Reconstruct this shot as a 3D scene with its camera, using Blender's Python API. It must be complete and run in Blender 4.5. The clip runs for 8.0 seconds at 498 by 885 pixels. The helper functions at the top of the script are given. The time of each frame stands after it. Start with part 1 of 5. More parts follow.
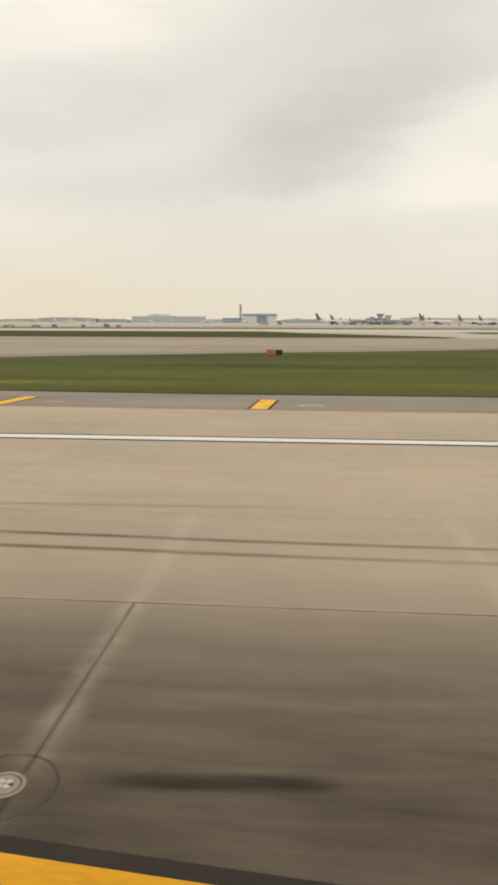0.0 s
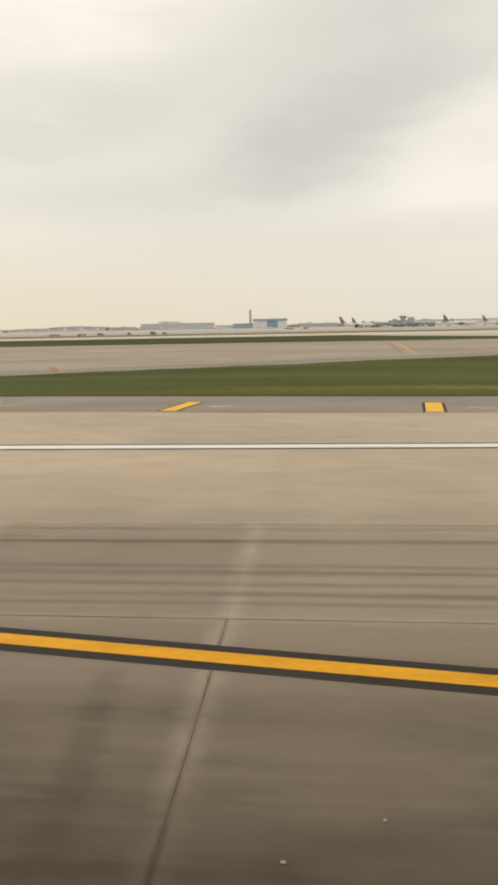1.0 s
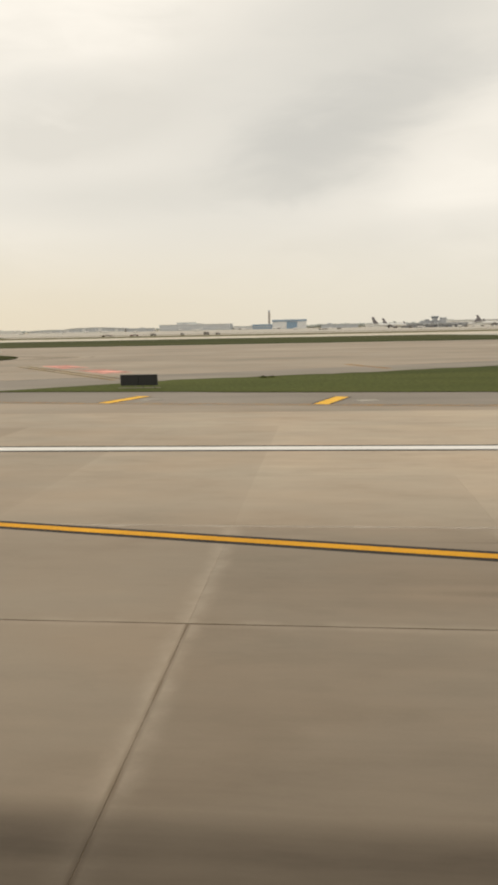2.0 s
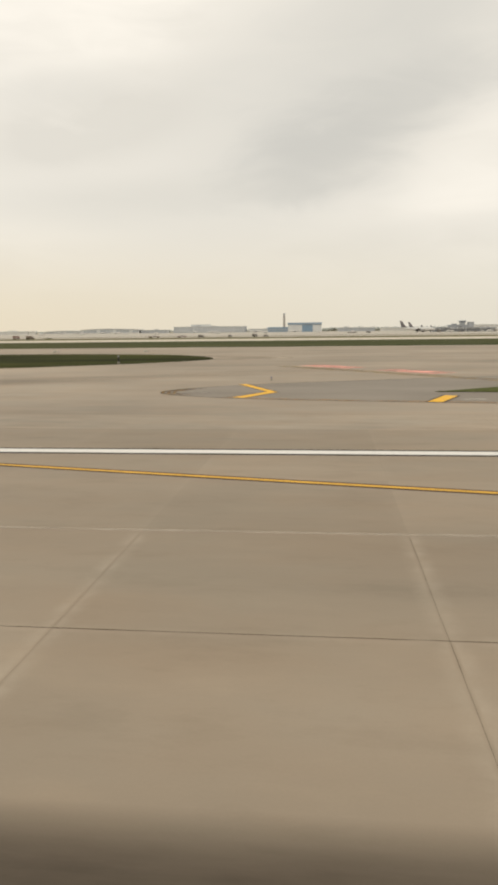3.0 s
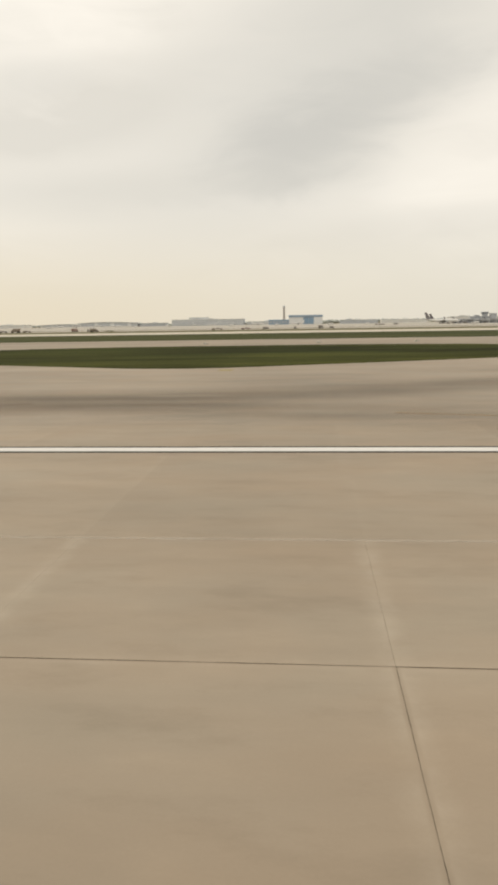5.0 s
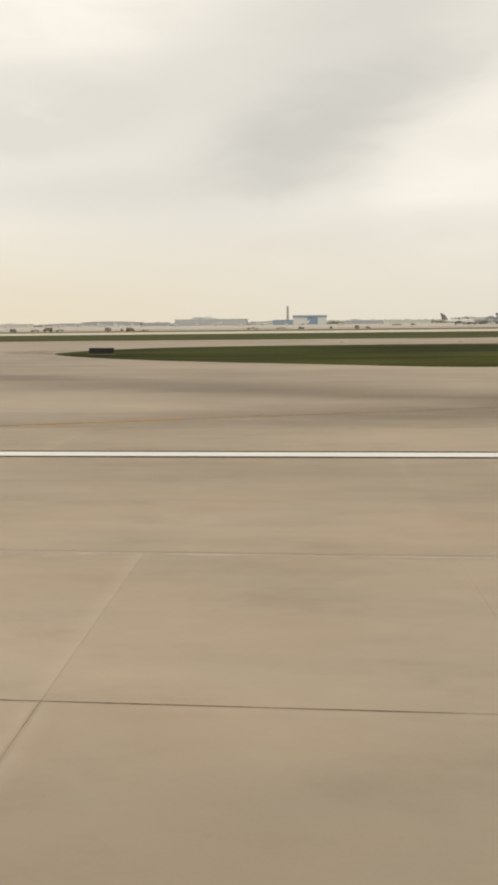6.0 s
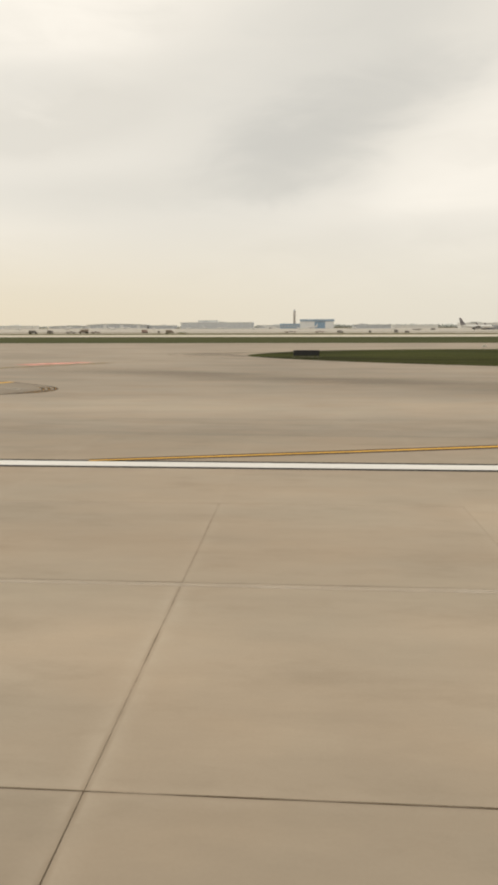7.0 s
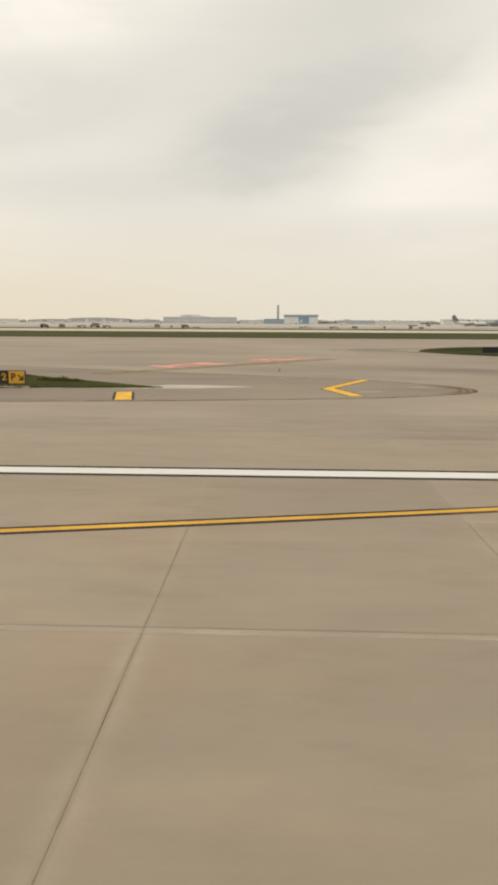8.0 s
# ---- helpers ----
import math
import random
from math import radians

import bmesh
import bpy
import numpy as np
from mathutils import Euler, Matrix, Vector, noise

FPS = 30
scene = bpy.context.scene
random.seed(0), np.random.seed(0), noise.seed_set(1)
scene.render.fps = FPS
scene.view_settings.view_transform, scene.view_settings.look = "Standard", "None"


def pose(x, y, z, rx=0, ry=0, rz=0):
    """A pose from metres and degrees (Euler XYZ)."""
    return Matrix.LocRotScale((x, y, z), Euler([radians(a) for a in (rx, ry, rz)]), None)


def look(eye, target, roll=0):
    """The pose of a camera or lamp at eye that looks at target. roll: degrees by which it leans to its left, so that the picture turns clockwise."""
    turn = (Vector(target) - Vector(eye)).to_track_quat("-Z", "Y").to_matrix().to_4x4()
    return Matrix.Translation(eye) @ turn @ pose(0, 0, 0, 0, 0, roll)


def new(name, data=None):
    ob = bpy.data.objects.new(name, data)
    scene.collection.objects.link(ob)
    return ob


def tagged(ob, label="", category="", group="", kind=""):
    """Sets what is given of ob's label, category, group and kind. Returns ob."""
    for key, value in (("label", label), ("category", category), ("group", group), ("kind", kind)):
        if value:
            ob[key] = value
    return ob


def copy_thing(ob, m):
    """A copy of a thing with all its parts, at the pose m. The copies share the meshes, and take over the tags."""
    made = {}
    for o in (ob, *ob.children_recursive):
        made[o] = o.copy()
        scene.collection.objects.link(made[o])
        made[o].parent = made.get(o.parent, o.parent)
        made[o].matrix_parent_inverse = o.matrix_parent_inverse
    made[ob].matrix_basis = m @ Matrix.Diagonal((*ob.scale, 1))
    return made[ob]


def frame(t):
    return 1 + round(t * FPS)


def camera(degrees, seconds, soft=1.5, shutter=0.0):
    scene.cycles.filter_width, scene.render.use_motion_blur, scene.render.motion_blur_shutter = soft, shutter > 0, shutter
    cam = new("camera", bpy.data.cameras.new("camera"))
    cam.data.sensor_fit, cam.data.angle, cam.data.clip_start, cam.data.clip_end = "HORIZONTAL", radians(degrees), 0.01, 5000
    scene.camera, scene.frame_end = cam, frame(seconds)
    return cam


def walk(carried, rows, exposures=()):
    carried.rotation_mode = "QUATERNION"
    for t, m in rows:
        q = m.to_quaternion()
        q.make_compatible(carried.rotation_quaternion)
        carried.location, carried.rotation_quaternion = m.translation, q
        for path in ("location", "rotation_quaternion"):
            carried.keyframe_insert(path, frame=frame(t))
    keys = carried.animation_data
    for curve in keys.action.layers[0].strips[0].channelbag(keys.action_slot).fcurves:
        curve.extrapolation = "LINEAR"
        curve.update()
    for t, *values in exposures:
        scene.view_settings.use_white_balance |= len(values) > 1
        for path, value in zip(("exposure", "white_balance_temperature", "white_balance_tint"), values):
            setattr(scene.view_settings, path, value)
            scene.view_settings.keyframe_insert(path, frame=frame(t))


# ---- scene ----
cam = camera(37.47, 8.0, soft=3.5, shutter=0.012)

# seconds, x, y, z, turn to the left, tilt, lean to the left: a window seat rolling along the runway
PATH = (
    (0.0, 0.000, -5.229, 4.428, 5.17, -9.36, 0.15),
    (0.1, -3.825, -5.196, 4.431, 4.93, -9.34, -0.12),
    (0.2, -7.620, -5.165, 4.433, 4.90, -9.57, -0.40),
    (0.3, -11.385, -5.136, 4.435, 4.80, -9.80, -0.68),
    (0.4, -15.121, -5.110, 4.437, 4.68, -9.96, -0.92),
    (0.5, -18.831, -5.086, 4.439, 4.65, -10.09, -1.08),
    (0.6, -22.514, -5.064, 4.441, 4.65, -9.96, -1.16),
    (0.7, -26.172, -5.043, 4.443, 4.88, -9.95, -1.16),
    (0.8, -29.806, -5.023, 4.444, 5.08, -9.64, -1.13),
    (0.9, -33.417, -5.005, 4.445, 5.32, -9.33, -1.10),
    (1.0, -37.006, -4.987, 4.447, 5.31, -8.95, -1.10),
    (1.1, -40.574, -4.971, 4.448, 5.33, -9.63, -1.17),
    (1.2, -44.121, -4.954, 4.449, 5.44, -9.86, -1.27),
    (1.3, -47.650, -4.938, 4.450, 5.70, -10.30, -1.37),
    (1.4, -51.159, -4.923, 4.451, 5.55, -10.15, -1.45),
    (1.5, -54.651, -4.907, 4.451, 5.51, -9.94, -1.46),
    (1.6, -58.126, -4.891, 4.452, 5.53, -9.61, -1.39),
    (1.7, -61.585, -4.874, 4.452, 5.76, -9.42, -1.31),
    (1.8, -65.028, -4.857, 4.453, 5.86, -9.21, -1.25),
    (1.9, -68.456, -4.840, 4.453, 5.93, -9.02, -1.20),
    (2.0, -71.870, -4.821, 4.453, 5.99, -8.86, -1.17),
    (2.1, -75.271, -4.802, 4.453, 6.03, -8.73, -1.15),
    (2.2, -78.659, -4.781, 4.452, 6.05, -8.62, -1.12),
    (2.3, -82.034, -4.760, 4.452, 6.08, -8.54, -1.10),
    (2.4, -85.398, -4.737, 4.451, 6.09, -8.49, -1.07),
    (2.5, -88.750, -4.712, 4.451, 6.11, -8.46, -1.04),
    (2.6, -92.092, -4.686, 4.450, 6.13, -8.45, -0.99),
    (2.7, -95.423, -4.658, 4.449, 6.16, -8.46, -0.93),
    (2.8, -98.745, -4.628, 4.448, 6.20, -8.50, -0.84),
    (2.9, -102.057, -4.596, 4.447, 6.22, -8.53, -0.74),
    (3.0, -105.360, -4.562, 4.446, 6.30, -8.64, -0.63),
    (3.1, -108.654, -4.526, 4.444, 6.27, -8.76, -0.54),
    (3.2, -111.941, -4.487, 4.443, 6.11, -9.00, -0.45),
    (3.3, -115.219, -4.446, 4.441, 5.89, -9.08, -0.38),
    (3.4, -118.489, -4.403, 4.440, 5.77, -9.08, -0.34),
    (3.5, -121.752, -4.357, 4.438, 5.77, -9.12, -0.34),
    (3.6, -125.008, -4.308, 4.436, 5.75, -9.08, -0.40),
    (3.7, -128.257, -4.257, 4.433, 5.70, -9.15, -0.51),
    (3.8, -131.500, -4.202, 4.431, 5.70, -9.14, -0.64),
    (3.9, -134.736, -4.145, 4.429, 5.60, -9.19, -0.77),
    (4.0, -137.965, -4.085, 4.426, 5.60, -9.14, -0.85),
    (4.1, -141.189, -4.021, 4.424, 5.44, -9.13, -0.87),
    (4.2, -144.406, -3.954, 4.421, 5.37, -9.12, -0.85),
    (4.3, -147.618, -3.884, 4.418, 5.29, -9.08, -0.82),
    (4.4, -150.823, -3.811, 4.415, 5.24, -9.07, -0.79),
    (4.5, -154.023, -3.734, 4.412, 5.22, -9.06, -0.79),
    (4.6, -157.218, -3.654, 4.409, 5.14, -9.10, -0.82),
    (4.7, -160.407, -3.569, 4.405, 5.07, -9.11, -0.85),
    (4.8, -163.590, -3.482, 4.402, 5.00, -9.14, -0.87),
    (4.9, -166.767, -3.390, 4.398, 4.94, -9.17, -0.87),
    (5.0, -169.939, -3.295, 4.394, 4.88, -9.20, -0.87),
    (5.1, -173.106, -3.196, 4.390, 4.82, -9.23, -0.87),
    (5.2, -176.267, -3.093, 4.386, 4.77, -9.26, -0.85),
    (5.3, -179.422, -2.985, 4.382, 4.71, -9.28, -0.83),
    (5.4, -182.571, -2.874, 4.378, 4.67, -9.30, -0.81),
    (5.5, -185.715, -2.758, 4.373, 4.62, -9.31, -0.78),
    (5.6, -188.852, -2.638, 4.369, 4.57, -9.31, -0.75),
    (5.7, -191.984, -2.514, 4.364, 4.53, -9.30, -0.72),
    (5.8, -195.109, -2.385, 4.359, 4.48, -9.27, -0.69),
    (5.9, -198.228, -2.252, 4.354, 4.35, -9.27, -0.66),
    (6.0, -201.341, -2.114, 4.349, 4.40, -9.19, -0.62),
    (6.1, -204.447, -1.972, 4.344, 4.33, -9.19, -0.57),
    (6.2, -207.546, -1.824, 4.339, 4.33, -9.06, -0.50),
    (6.3, -210.639, -1.672, 4.334, 4.32, -8.99, -0.43),
    (6.4, -213.724, -1.515, 4.328, 4.40, -8.90, -0.36),
    (6.5, -216.801, -1.353, 4.322, 4.44, -8.91, -0.31),
    (6.6, -219.872, -1.186, 4.317, 4.32, -8.82, -0.27),
    (6.7, -222.934, -1.014, 4.311, 4.29, -8.82, -0.23),
    (6.8, -225.989, -0.836, 4.305, 4.26, -8.84, -0.20),
    (6.9, -229.035, -0.653, 4.298, 4.21, -8.84, -0.18),
    (7.0, -232.072, -0.464, 4.292, 4.15, -8.92, -0.15),
    (7.1, -235.101, -0.270, 4.286, 4.00, -8.87, -0.12),
    (7.2, -238.121, -0.070, 4.279, 3.93, -8.89, -0.10),
    (7.3, -241.132, 0.135, 4.273, 3.82, -8.95, -0.08),
    (7.4, -244.133, 0.347, 4.266, 3.72, -9.00, -0.06),
    (7.5, -247.124, 0.565, 4.259, 3.65, -9.00, -0.03),
    (7.6, -250.105, 0.788, 4.252, 3.47, -9.00, -0.01),
    (7.7, -253.075, 1.018, 4.245, 3.29, -9.02, 0.02),
    (7.8, -256.035, 1.255, 4.237, 3.09, -8.99, 0.08),
    (7.9, -258.984, 1.498, 4.230, 2.55, -9.12, 0.20),
    (8.0, -261.921, 1.747, 4.222, 2.13, -9.30, 0.33),
)
walk(cam, [(t, pose(x, y, z, 90 + tilt, 0, turn) @ pose(0, 0, 0, 0, 0, lean)) for t, x, y, z, turn, tilt, lean in PATH])

# ---- world and light ----
XM = -183.5          # the two exits mirror each other about this x


def nodes_of(tree):
    tree.nodes.clear()

    def add(kind, operation="", blend_type="", interpolation_type="", use_clamp=False, **values):
        n = tree.nodes.new(kind)
        if operation:
            n.operation = operation
        if blend_type:
            n.blend_type = blend_type
        if interpolation_type:
            n.interpolation_type = interpolation_type
        if use_clamp:
            n.use_clamp = True
        for key, value in values.items():
            n.inputs[int(key[2:])].default_value = value
        return n

    def join(a, i, b, j):
        tree.links.new(a.outputs[i], b.inputs[j])

    return add, join


world = bpy.data.worlds.new("overcast")
scene.world = world
world.use_nodes = True
add, join = nodes_of(world.node_tree)
sky = add("ShaderNodeTexSky")
sky.sky_type, sky.sun_disc = "NISHITA", False
sky.sun_elevation, sky.sun_rotation = radians(24), radians(-60)
sky_bg = add("ShaderNodeBackground", i_1=0.05)
join(sky, 0, sky_bg, 0)
way = add("ShaderNodeTexCoord")
stretch = add("ShaderNodeMapping")
stretch.inputs["Scale"].default_value = (1.0, 1.0, 3.2)
stretch.inputs["Location"].default_value = (0.35, 0.0, 0.15)
join(way, 0, stretch, 0)
broad = add("ShaderNodeTexNoise")
broad.inputs["Scale"].default_value = 3.0
broad.inputs["Detail"].default_value = 5.0
broad.inputs["Roughness"].default_value = 0.54
broad.inputs["Distortion"].default_value = 0.5
join(stretch, 0, broad, 0)
small = add("ShaderNodeTexNoise")
small.inputs["Scale"].default_value = 7.5
small.inputs["Detail"].default_value = 5.0
small.inputs["Roughness"].default_value = 0.5
small.inputs["Distortion"].default_value = 0.9
join(stretch, 0, small, 0)
puffs = add("ShaderNodeMixRGB", i_0=0.38)
join(broad, 0, puffs, 1)
join(small, 0, puffs, 2)


def cloud_mass(middle, sizes, lean, inner, outer, ragged):
    """A soft-edged mass of cloud round a direction, its edge frayed by the noise."""
    mp = add("ShaderNodeMapping")
    mp.vector_type = "TEXTURE"
    mp.inputs["Location"].default_value = middle
    mp.inputs["Rotation"].default_value = (0, radians(lean), 0)
    mp.inputs["Scale"].default_value = sizes
    join(way, 0, mp, 0)
    far = add("ShaderNodeVectorMath", operation="LENGTH")
    join(mp, 0, far, 0)
    wisp = add("ShaderNodeMath", operation="MULTIPLY_ADD", i_1=-2.0 * ragged, i_2=ragged)
    join(puffs, 0, wisp, 0)
    total = add("ShaderNodeMath", operation="ADD")
    join(far, 1, total, 0)
    join(wisp, 0, total, 1)
    mass = add("ShaderNodeMapRange", interpolation_type="SMOOTHERSTEP", i_1=inner, i_2=outer, i_3=1.0, i_4=0.0)
    join(total, 0, mass, 0)
    return mass


puff_range = add("ShaderNodeMapRange", i_1=0.32, i_2=0.70, i_3=0.12, i_4=0.80)
join(puffs, 0, puff_range, 0)
shine = puff_range
for middle, sizes, lean, weight in (((-0.34, 0.88, 0.36), (0.17, 0.5, 0.09), -15, 0.55), ((0.2, 0.96, 0.19), (0.11, 0.5, 0.12), -24, 0.30),
                                    ((-0.16, 0.95, 0.10), (0.26, 0.5, 0.05), 0, -0.15), ((-0.28, 0.91, 0.255), (0.16, 0.5, 0.05), -15, -0.4)):
    mass = cloud_mass(middle, sizes, lean, 0.2, 1.6, 0.8)
    more = add("ShaderNodeMath", operation="MULTIPLY_ADD", i_1=weight)
    join(mass, 0, more, 0)
    join(shine, 0, more, 2)
    shine = more
cloud = add("ShaderNodeMixRGB", use_clamp=False)
cloud.inputs[1].default_value = (0.815, 0.77, 0.682, 1)
cloud.inputs[2].default_value = (1.06, 0.993, 0.88, 1)
level = add("ShaderNodeMath", operation="MULTIPLY", i_1=1.0, use_clamp=True)
join(shine, 0, level, 0)
join(level, 0, cloud, 0)
grey = cloud
# grey undersides: the wide bank, its darker folds, and thin low streaks on both sides of it
for middle, sizes, lean, inner, outer, ragged, most, tone in (
        ((0.01, 0.96, 0.285), (0.25, 0.6, 0.105), -29, -0.15, 1.9, 1.2, 0.82, (0.735, 0.706, 0.636, 1)),
        ((0.12, 0.93, 0.39), (0.15, 0.6, 0.045), -12, 0.0, 1.9, 1.0, 0.6, (0.72, 0.692, 0.624, 1)),
        ((-0.02, 0.97, 0.225), (0.11, 0.6, 0.05), -14, 0.0, 1.8, 1.6, 0.8, (0.65, 0.627, 0.57, 1)),
        ((0.085, 0.96, 0.275), (0.11, 0.6, 0.04), -16, 0.0, 1.9, 1.5, 0.65, (0.66, 0.637, 0.578, 1)),
        ((-0.335, 0.93, 0.29), (0.085, 0.6, 0.022), -10, 0.0, 1.9, 1.0, 0.4, (0.72, 0.69, 0.62, 1)),
        ((-0.26, 0.95, 0.168), (0.19, 0.6, 0.026), -4, 0.0, 1.9, 1.0, 0.5, (0.735, 0.70, 0.62, 1)),
        ((0.15, 0.98, 0.118), (0.14, 0.6, 0.022), -3, 0.0, 1.9, 1.0, 0.4, (0.745, 0.71, 0.64, 1))):
    fac = cloud_mass(middle, sizes, lean, inner, outer, ragged)
    part_of = add("ShaderNodeMath", operation="MULTIPLY", i_1=most)
    join(fac, 0, part_of, 0)
    shaded = add("ShaderNodeMixRGB")
    shaded.inputs[2].default_value = tone
    join(part_of, 0, shaded, 0)
    join(grey, 0, shaded, 1)
    grey = shaded
split = add("ShaderNodeSeparateXYZ")
join(way, 0, split, 0)
low = add("ShaderNodeMapRange", interpolation_type="SMOOTHSTEP", i_1=0.0, i_2=0.17, i_3=1.0, i_4=0.0)
join(split, 2, low, 0)
side = add("ShaderNodeMapRange", interpolation_type="SMOOTHSTEP", i_1=-0.5, i_2=0.35, i_3=1.0, i_4=0.0)
join(split, 0, side, 0)
warm = add("ShaderNodeMixRGB")
warm.inputs[1].default_value = (0.83, 0.775, 0.655, 1)
warm.inputs[2].default_value = (0.84, 0.745, 0.575, 1)
join(side, 0, warm, 0)
full = add("ShaderNodeMixRGB")
join(low, 0, full, 0)
join(grey, 0, full, 1)
join(warm, 0, full, 2)
high = add("ShaderNodeMapRange", i_1=0.35, i_2=1.0, i_3=1.0, i_4=1.35)
join(split, 2, high, 0)
cloud_bg = add("ShaderNodeBackground")
join(full, 0, cloud_bg, 0)
join(high, 0, cloud_bg, 1)
both = add("ShaderNodeMixShader", i_0=0.93)
join(sky_bg, 0, both, 1)
join(cloud_bg, 0, both, 2)
world_out = add("ShaderNodeOutputWorld")
join(both, 0, world_out, 0)

sun = new("sun", bpy.data.lights.new("sun", "SUN"))
sun.data.energy, sun.data.angle, sun.data.color = 0.6, radians(35), (1.0, 0.93, 0.82)
sun.matrix_world = look((-60, 40, 60), (0, 0, 0))


# ---- materials ----
def plain(name, color, rough=0.8, metal=0.0, vary=0.12, size=2.0, bump=0.0, fine=12.0, stretch=(1, 1, 1)):
    """A surface with a wide and a fine variation of its colour, and fine relief."""
    m = bpy.data.materials.new(name)
    m.use_nodes = True
    add, join = nodes_of(m.node_tree)
    place = add("ShaderNodeNewGeometry")
    scaled = add("ShaderNodeMapping")
    scaled.inputs["Scale"].default_value = stretch
    join(place, 0, scaled, 0)
    wide = add("ShaderNodeTexNoise")
    wide.inputs["Scale"].default_value = 1.0 / size
    wide.inputs["Detail"].default_value = 4
    join(scaled, 0, wide, 0)
    grain = add("ShaderNodeTexNoise")
    grain.inputs["Scale"].default_value = fine
    grain.inputs["Detail"].default_value = 3
    join(scaled, 0, grain, 0)
    total = add("ShaderNodeMath", operation="MULTIPLY_ADD", i_1=0.45)
    join(grain, 0, total, 0)
    join(wide, 0, total, 2)
    span = add("ShaderNodeMapRange", i_1=0.45, i_2=1.0, i_3=1.0 - vary, i_4=1.0 + vary)
    join(total, 0, span, 0)
    tint = add("ShaderNodeMixRGB", blend_type="MULTIPLY", i_0=1.0)
    tint.inputs[1].default_value = (*color, 1)
    join(span, 0, tint, 2)
    surf = add("ShaderNodeBsdfPrincipled")
    surf.inputs["Roughness"].default_value = rough
    surf.inputs["Metallic"].default_value = metal
    surf.inputs["Specular IOR Level"].default_value = 0.5 if rough < 0.65 else 0.2
    join(tint, 0, surf, 0)
    if bump:
        relief = add("ShaderNodeBump")
        relief.inputs["Strength"].default_value = bump
        relief.inputs["Distance"].default_value = 0.02
        join(grain, 0, relief, "Height")
        join(relief, 0, surf, "Normal")
    out = add("ShaderNodeOutputMaterial")
    join(surf, 0, out, 0)
    return m


def concrete(name, light, dark, slabs=False, banded=0.3, streaky=1.0, later=None):
    """Weathered pavement concrete: blotches, streaks along the runway, and on single slabs their own tone and rubber film. later: the light and dark tone into which it changes farther along the runway."""
    m = bpy.data.materials.new(name)
    m.use_nodes = True
    add, join = nodes_of(m.node_tree)
    place = add("ShaderNodeNewGeometry")

    def field(scale, sizes, detail, rough=0.55):
        mp = add("ShaderNodeMapping")
        mp.inputs["Scale"].default_value = sizes
        join(place, 0, mp, 0)
        n = add("ShaderNodeTexNoise")
        n.inputs["Scale"].default_value = scale
        n.inputs["Detail"].default_value = detail
        n.inputs["Roughness"].default_value = rough
        join(mp, 0, n, 0)
        return n

    wide = 1.0 if streaky == 1.0 else 0.4
    blotch = field(0.09, (0.5, 1.0, 1.0), 6, 0.58)
    streak = field(1.0, (0.16, 1.5, 1.0), 6, 0.62)
    bands = field(0.07 * wide, (0.35, 1.6, 1.0), 4, 0.55)
    spots = field(0.8, (0.45, 1.0, 1.0), 6, 0.62)
    grain = field(24.0, (1, 1, 1), 2)
    a = add("ShaderNodeMath", operation="MULTIPLY_ADD", i_1=0.85)
    join(blotch, 0, a, 0)
    b = add("ShaderNodeMath", operation="MULTIPLY_ADD", i_1=0.35 * streaky)
    join(streak, 0, b, 0)
    join(b, 0, a, 2)
    c = add("ShaderNodeMath", operation="MULTIPLY_ADD", i_1=0.40 * streaky, i_2=0.345 - 0.375 * streaky)
    join(spots, 0, c, 0)
    join(c, 0, b, 2)
    mix = add("ShaderNodeMapRange", i_1=0.52, i_2=1.02, i_3=0.0, i_4=1.0)
    d = add("ShaderNodeMath", operation="MULTIPLY_ADD", i_1=banded, i_2=-0.5 * banded)
    join(bands, 0, d, 0)
    e = add("ShaderNodeMath", operation="ADD")
    join(a, 0, e, 0)
    join(d, 0, e, 1)
    join(e, 0, mix, 0)
    tone = add("ShaderNodeMixRGB")
    tone.inputs[1].default_value = (*dark, 1)
    tone.inputs[2].default_value = (*light, 1)
    join(mix, 0, tone, 0)
    last = tone
    if later:
        aged = add("ShaderNodeMixRGB")
        aged.inputs[1].default_value = (*later[1], 1)
        aged.inputs[2].default_value = (*later[0], 1)
        join(mix, 0, aged, 0)
        east = add("ShaderNodeSeparateXYZ")
        join(place, 0, east, 0)
        ragged = add("ShaderNodeMath", operation="MULTIPLY_ADD", i_1=40.0)
        join(blotch, 0, ragged, 0)
        join(east, 0, ragged, 2)
        change = add("ShaderNodeMapRange", interpolation_type="SMOOTHSTEP", i_1=-30.0, i_2=-105.0, i_3=0.0, i_4=1.0)
        join(ragged, 0, change, 0)
        drift = add("ShaderNodeMixRGB")
        join(change, 0, drift, 0)
        join(tone, 0, drift, 1)
        join(aged, 0, drift, 2)
        last = drift
    fine = add("ShaderNodeMapRange", i_1=0.3, i_2=0.7, i_3=0.985, i_4=1.015)
    join(grain, 0, fine, 0)
    speck = add("ShaderNodeMixRGB", blend_type="MULTIPLY", i_0=1.0)
    join(last, 0, speck, 1)
    join(fine, 0, speck, 2)
    last = speck
    # dark scuffs and pale dusty wisps, drawn out along the runway
    smudges = field(0.7 * wide, (0.5, 1.15, 1.0), 6, 0.68)
    deep = 0.6 if streaky == 1.0 else 0.45
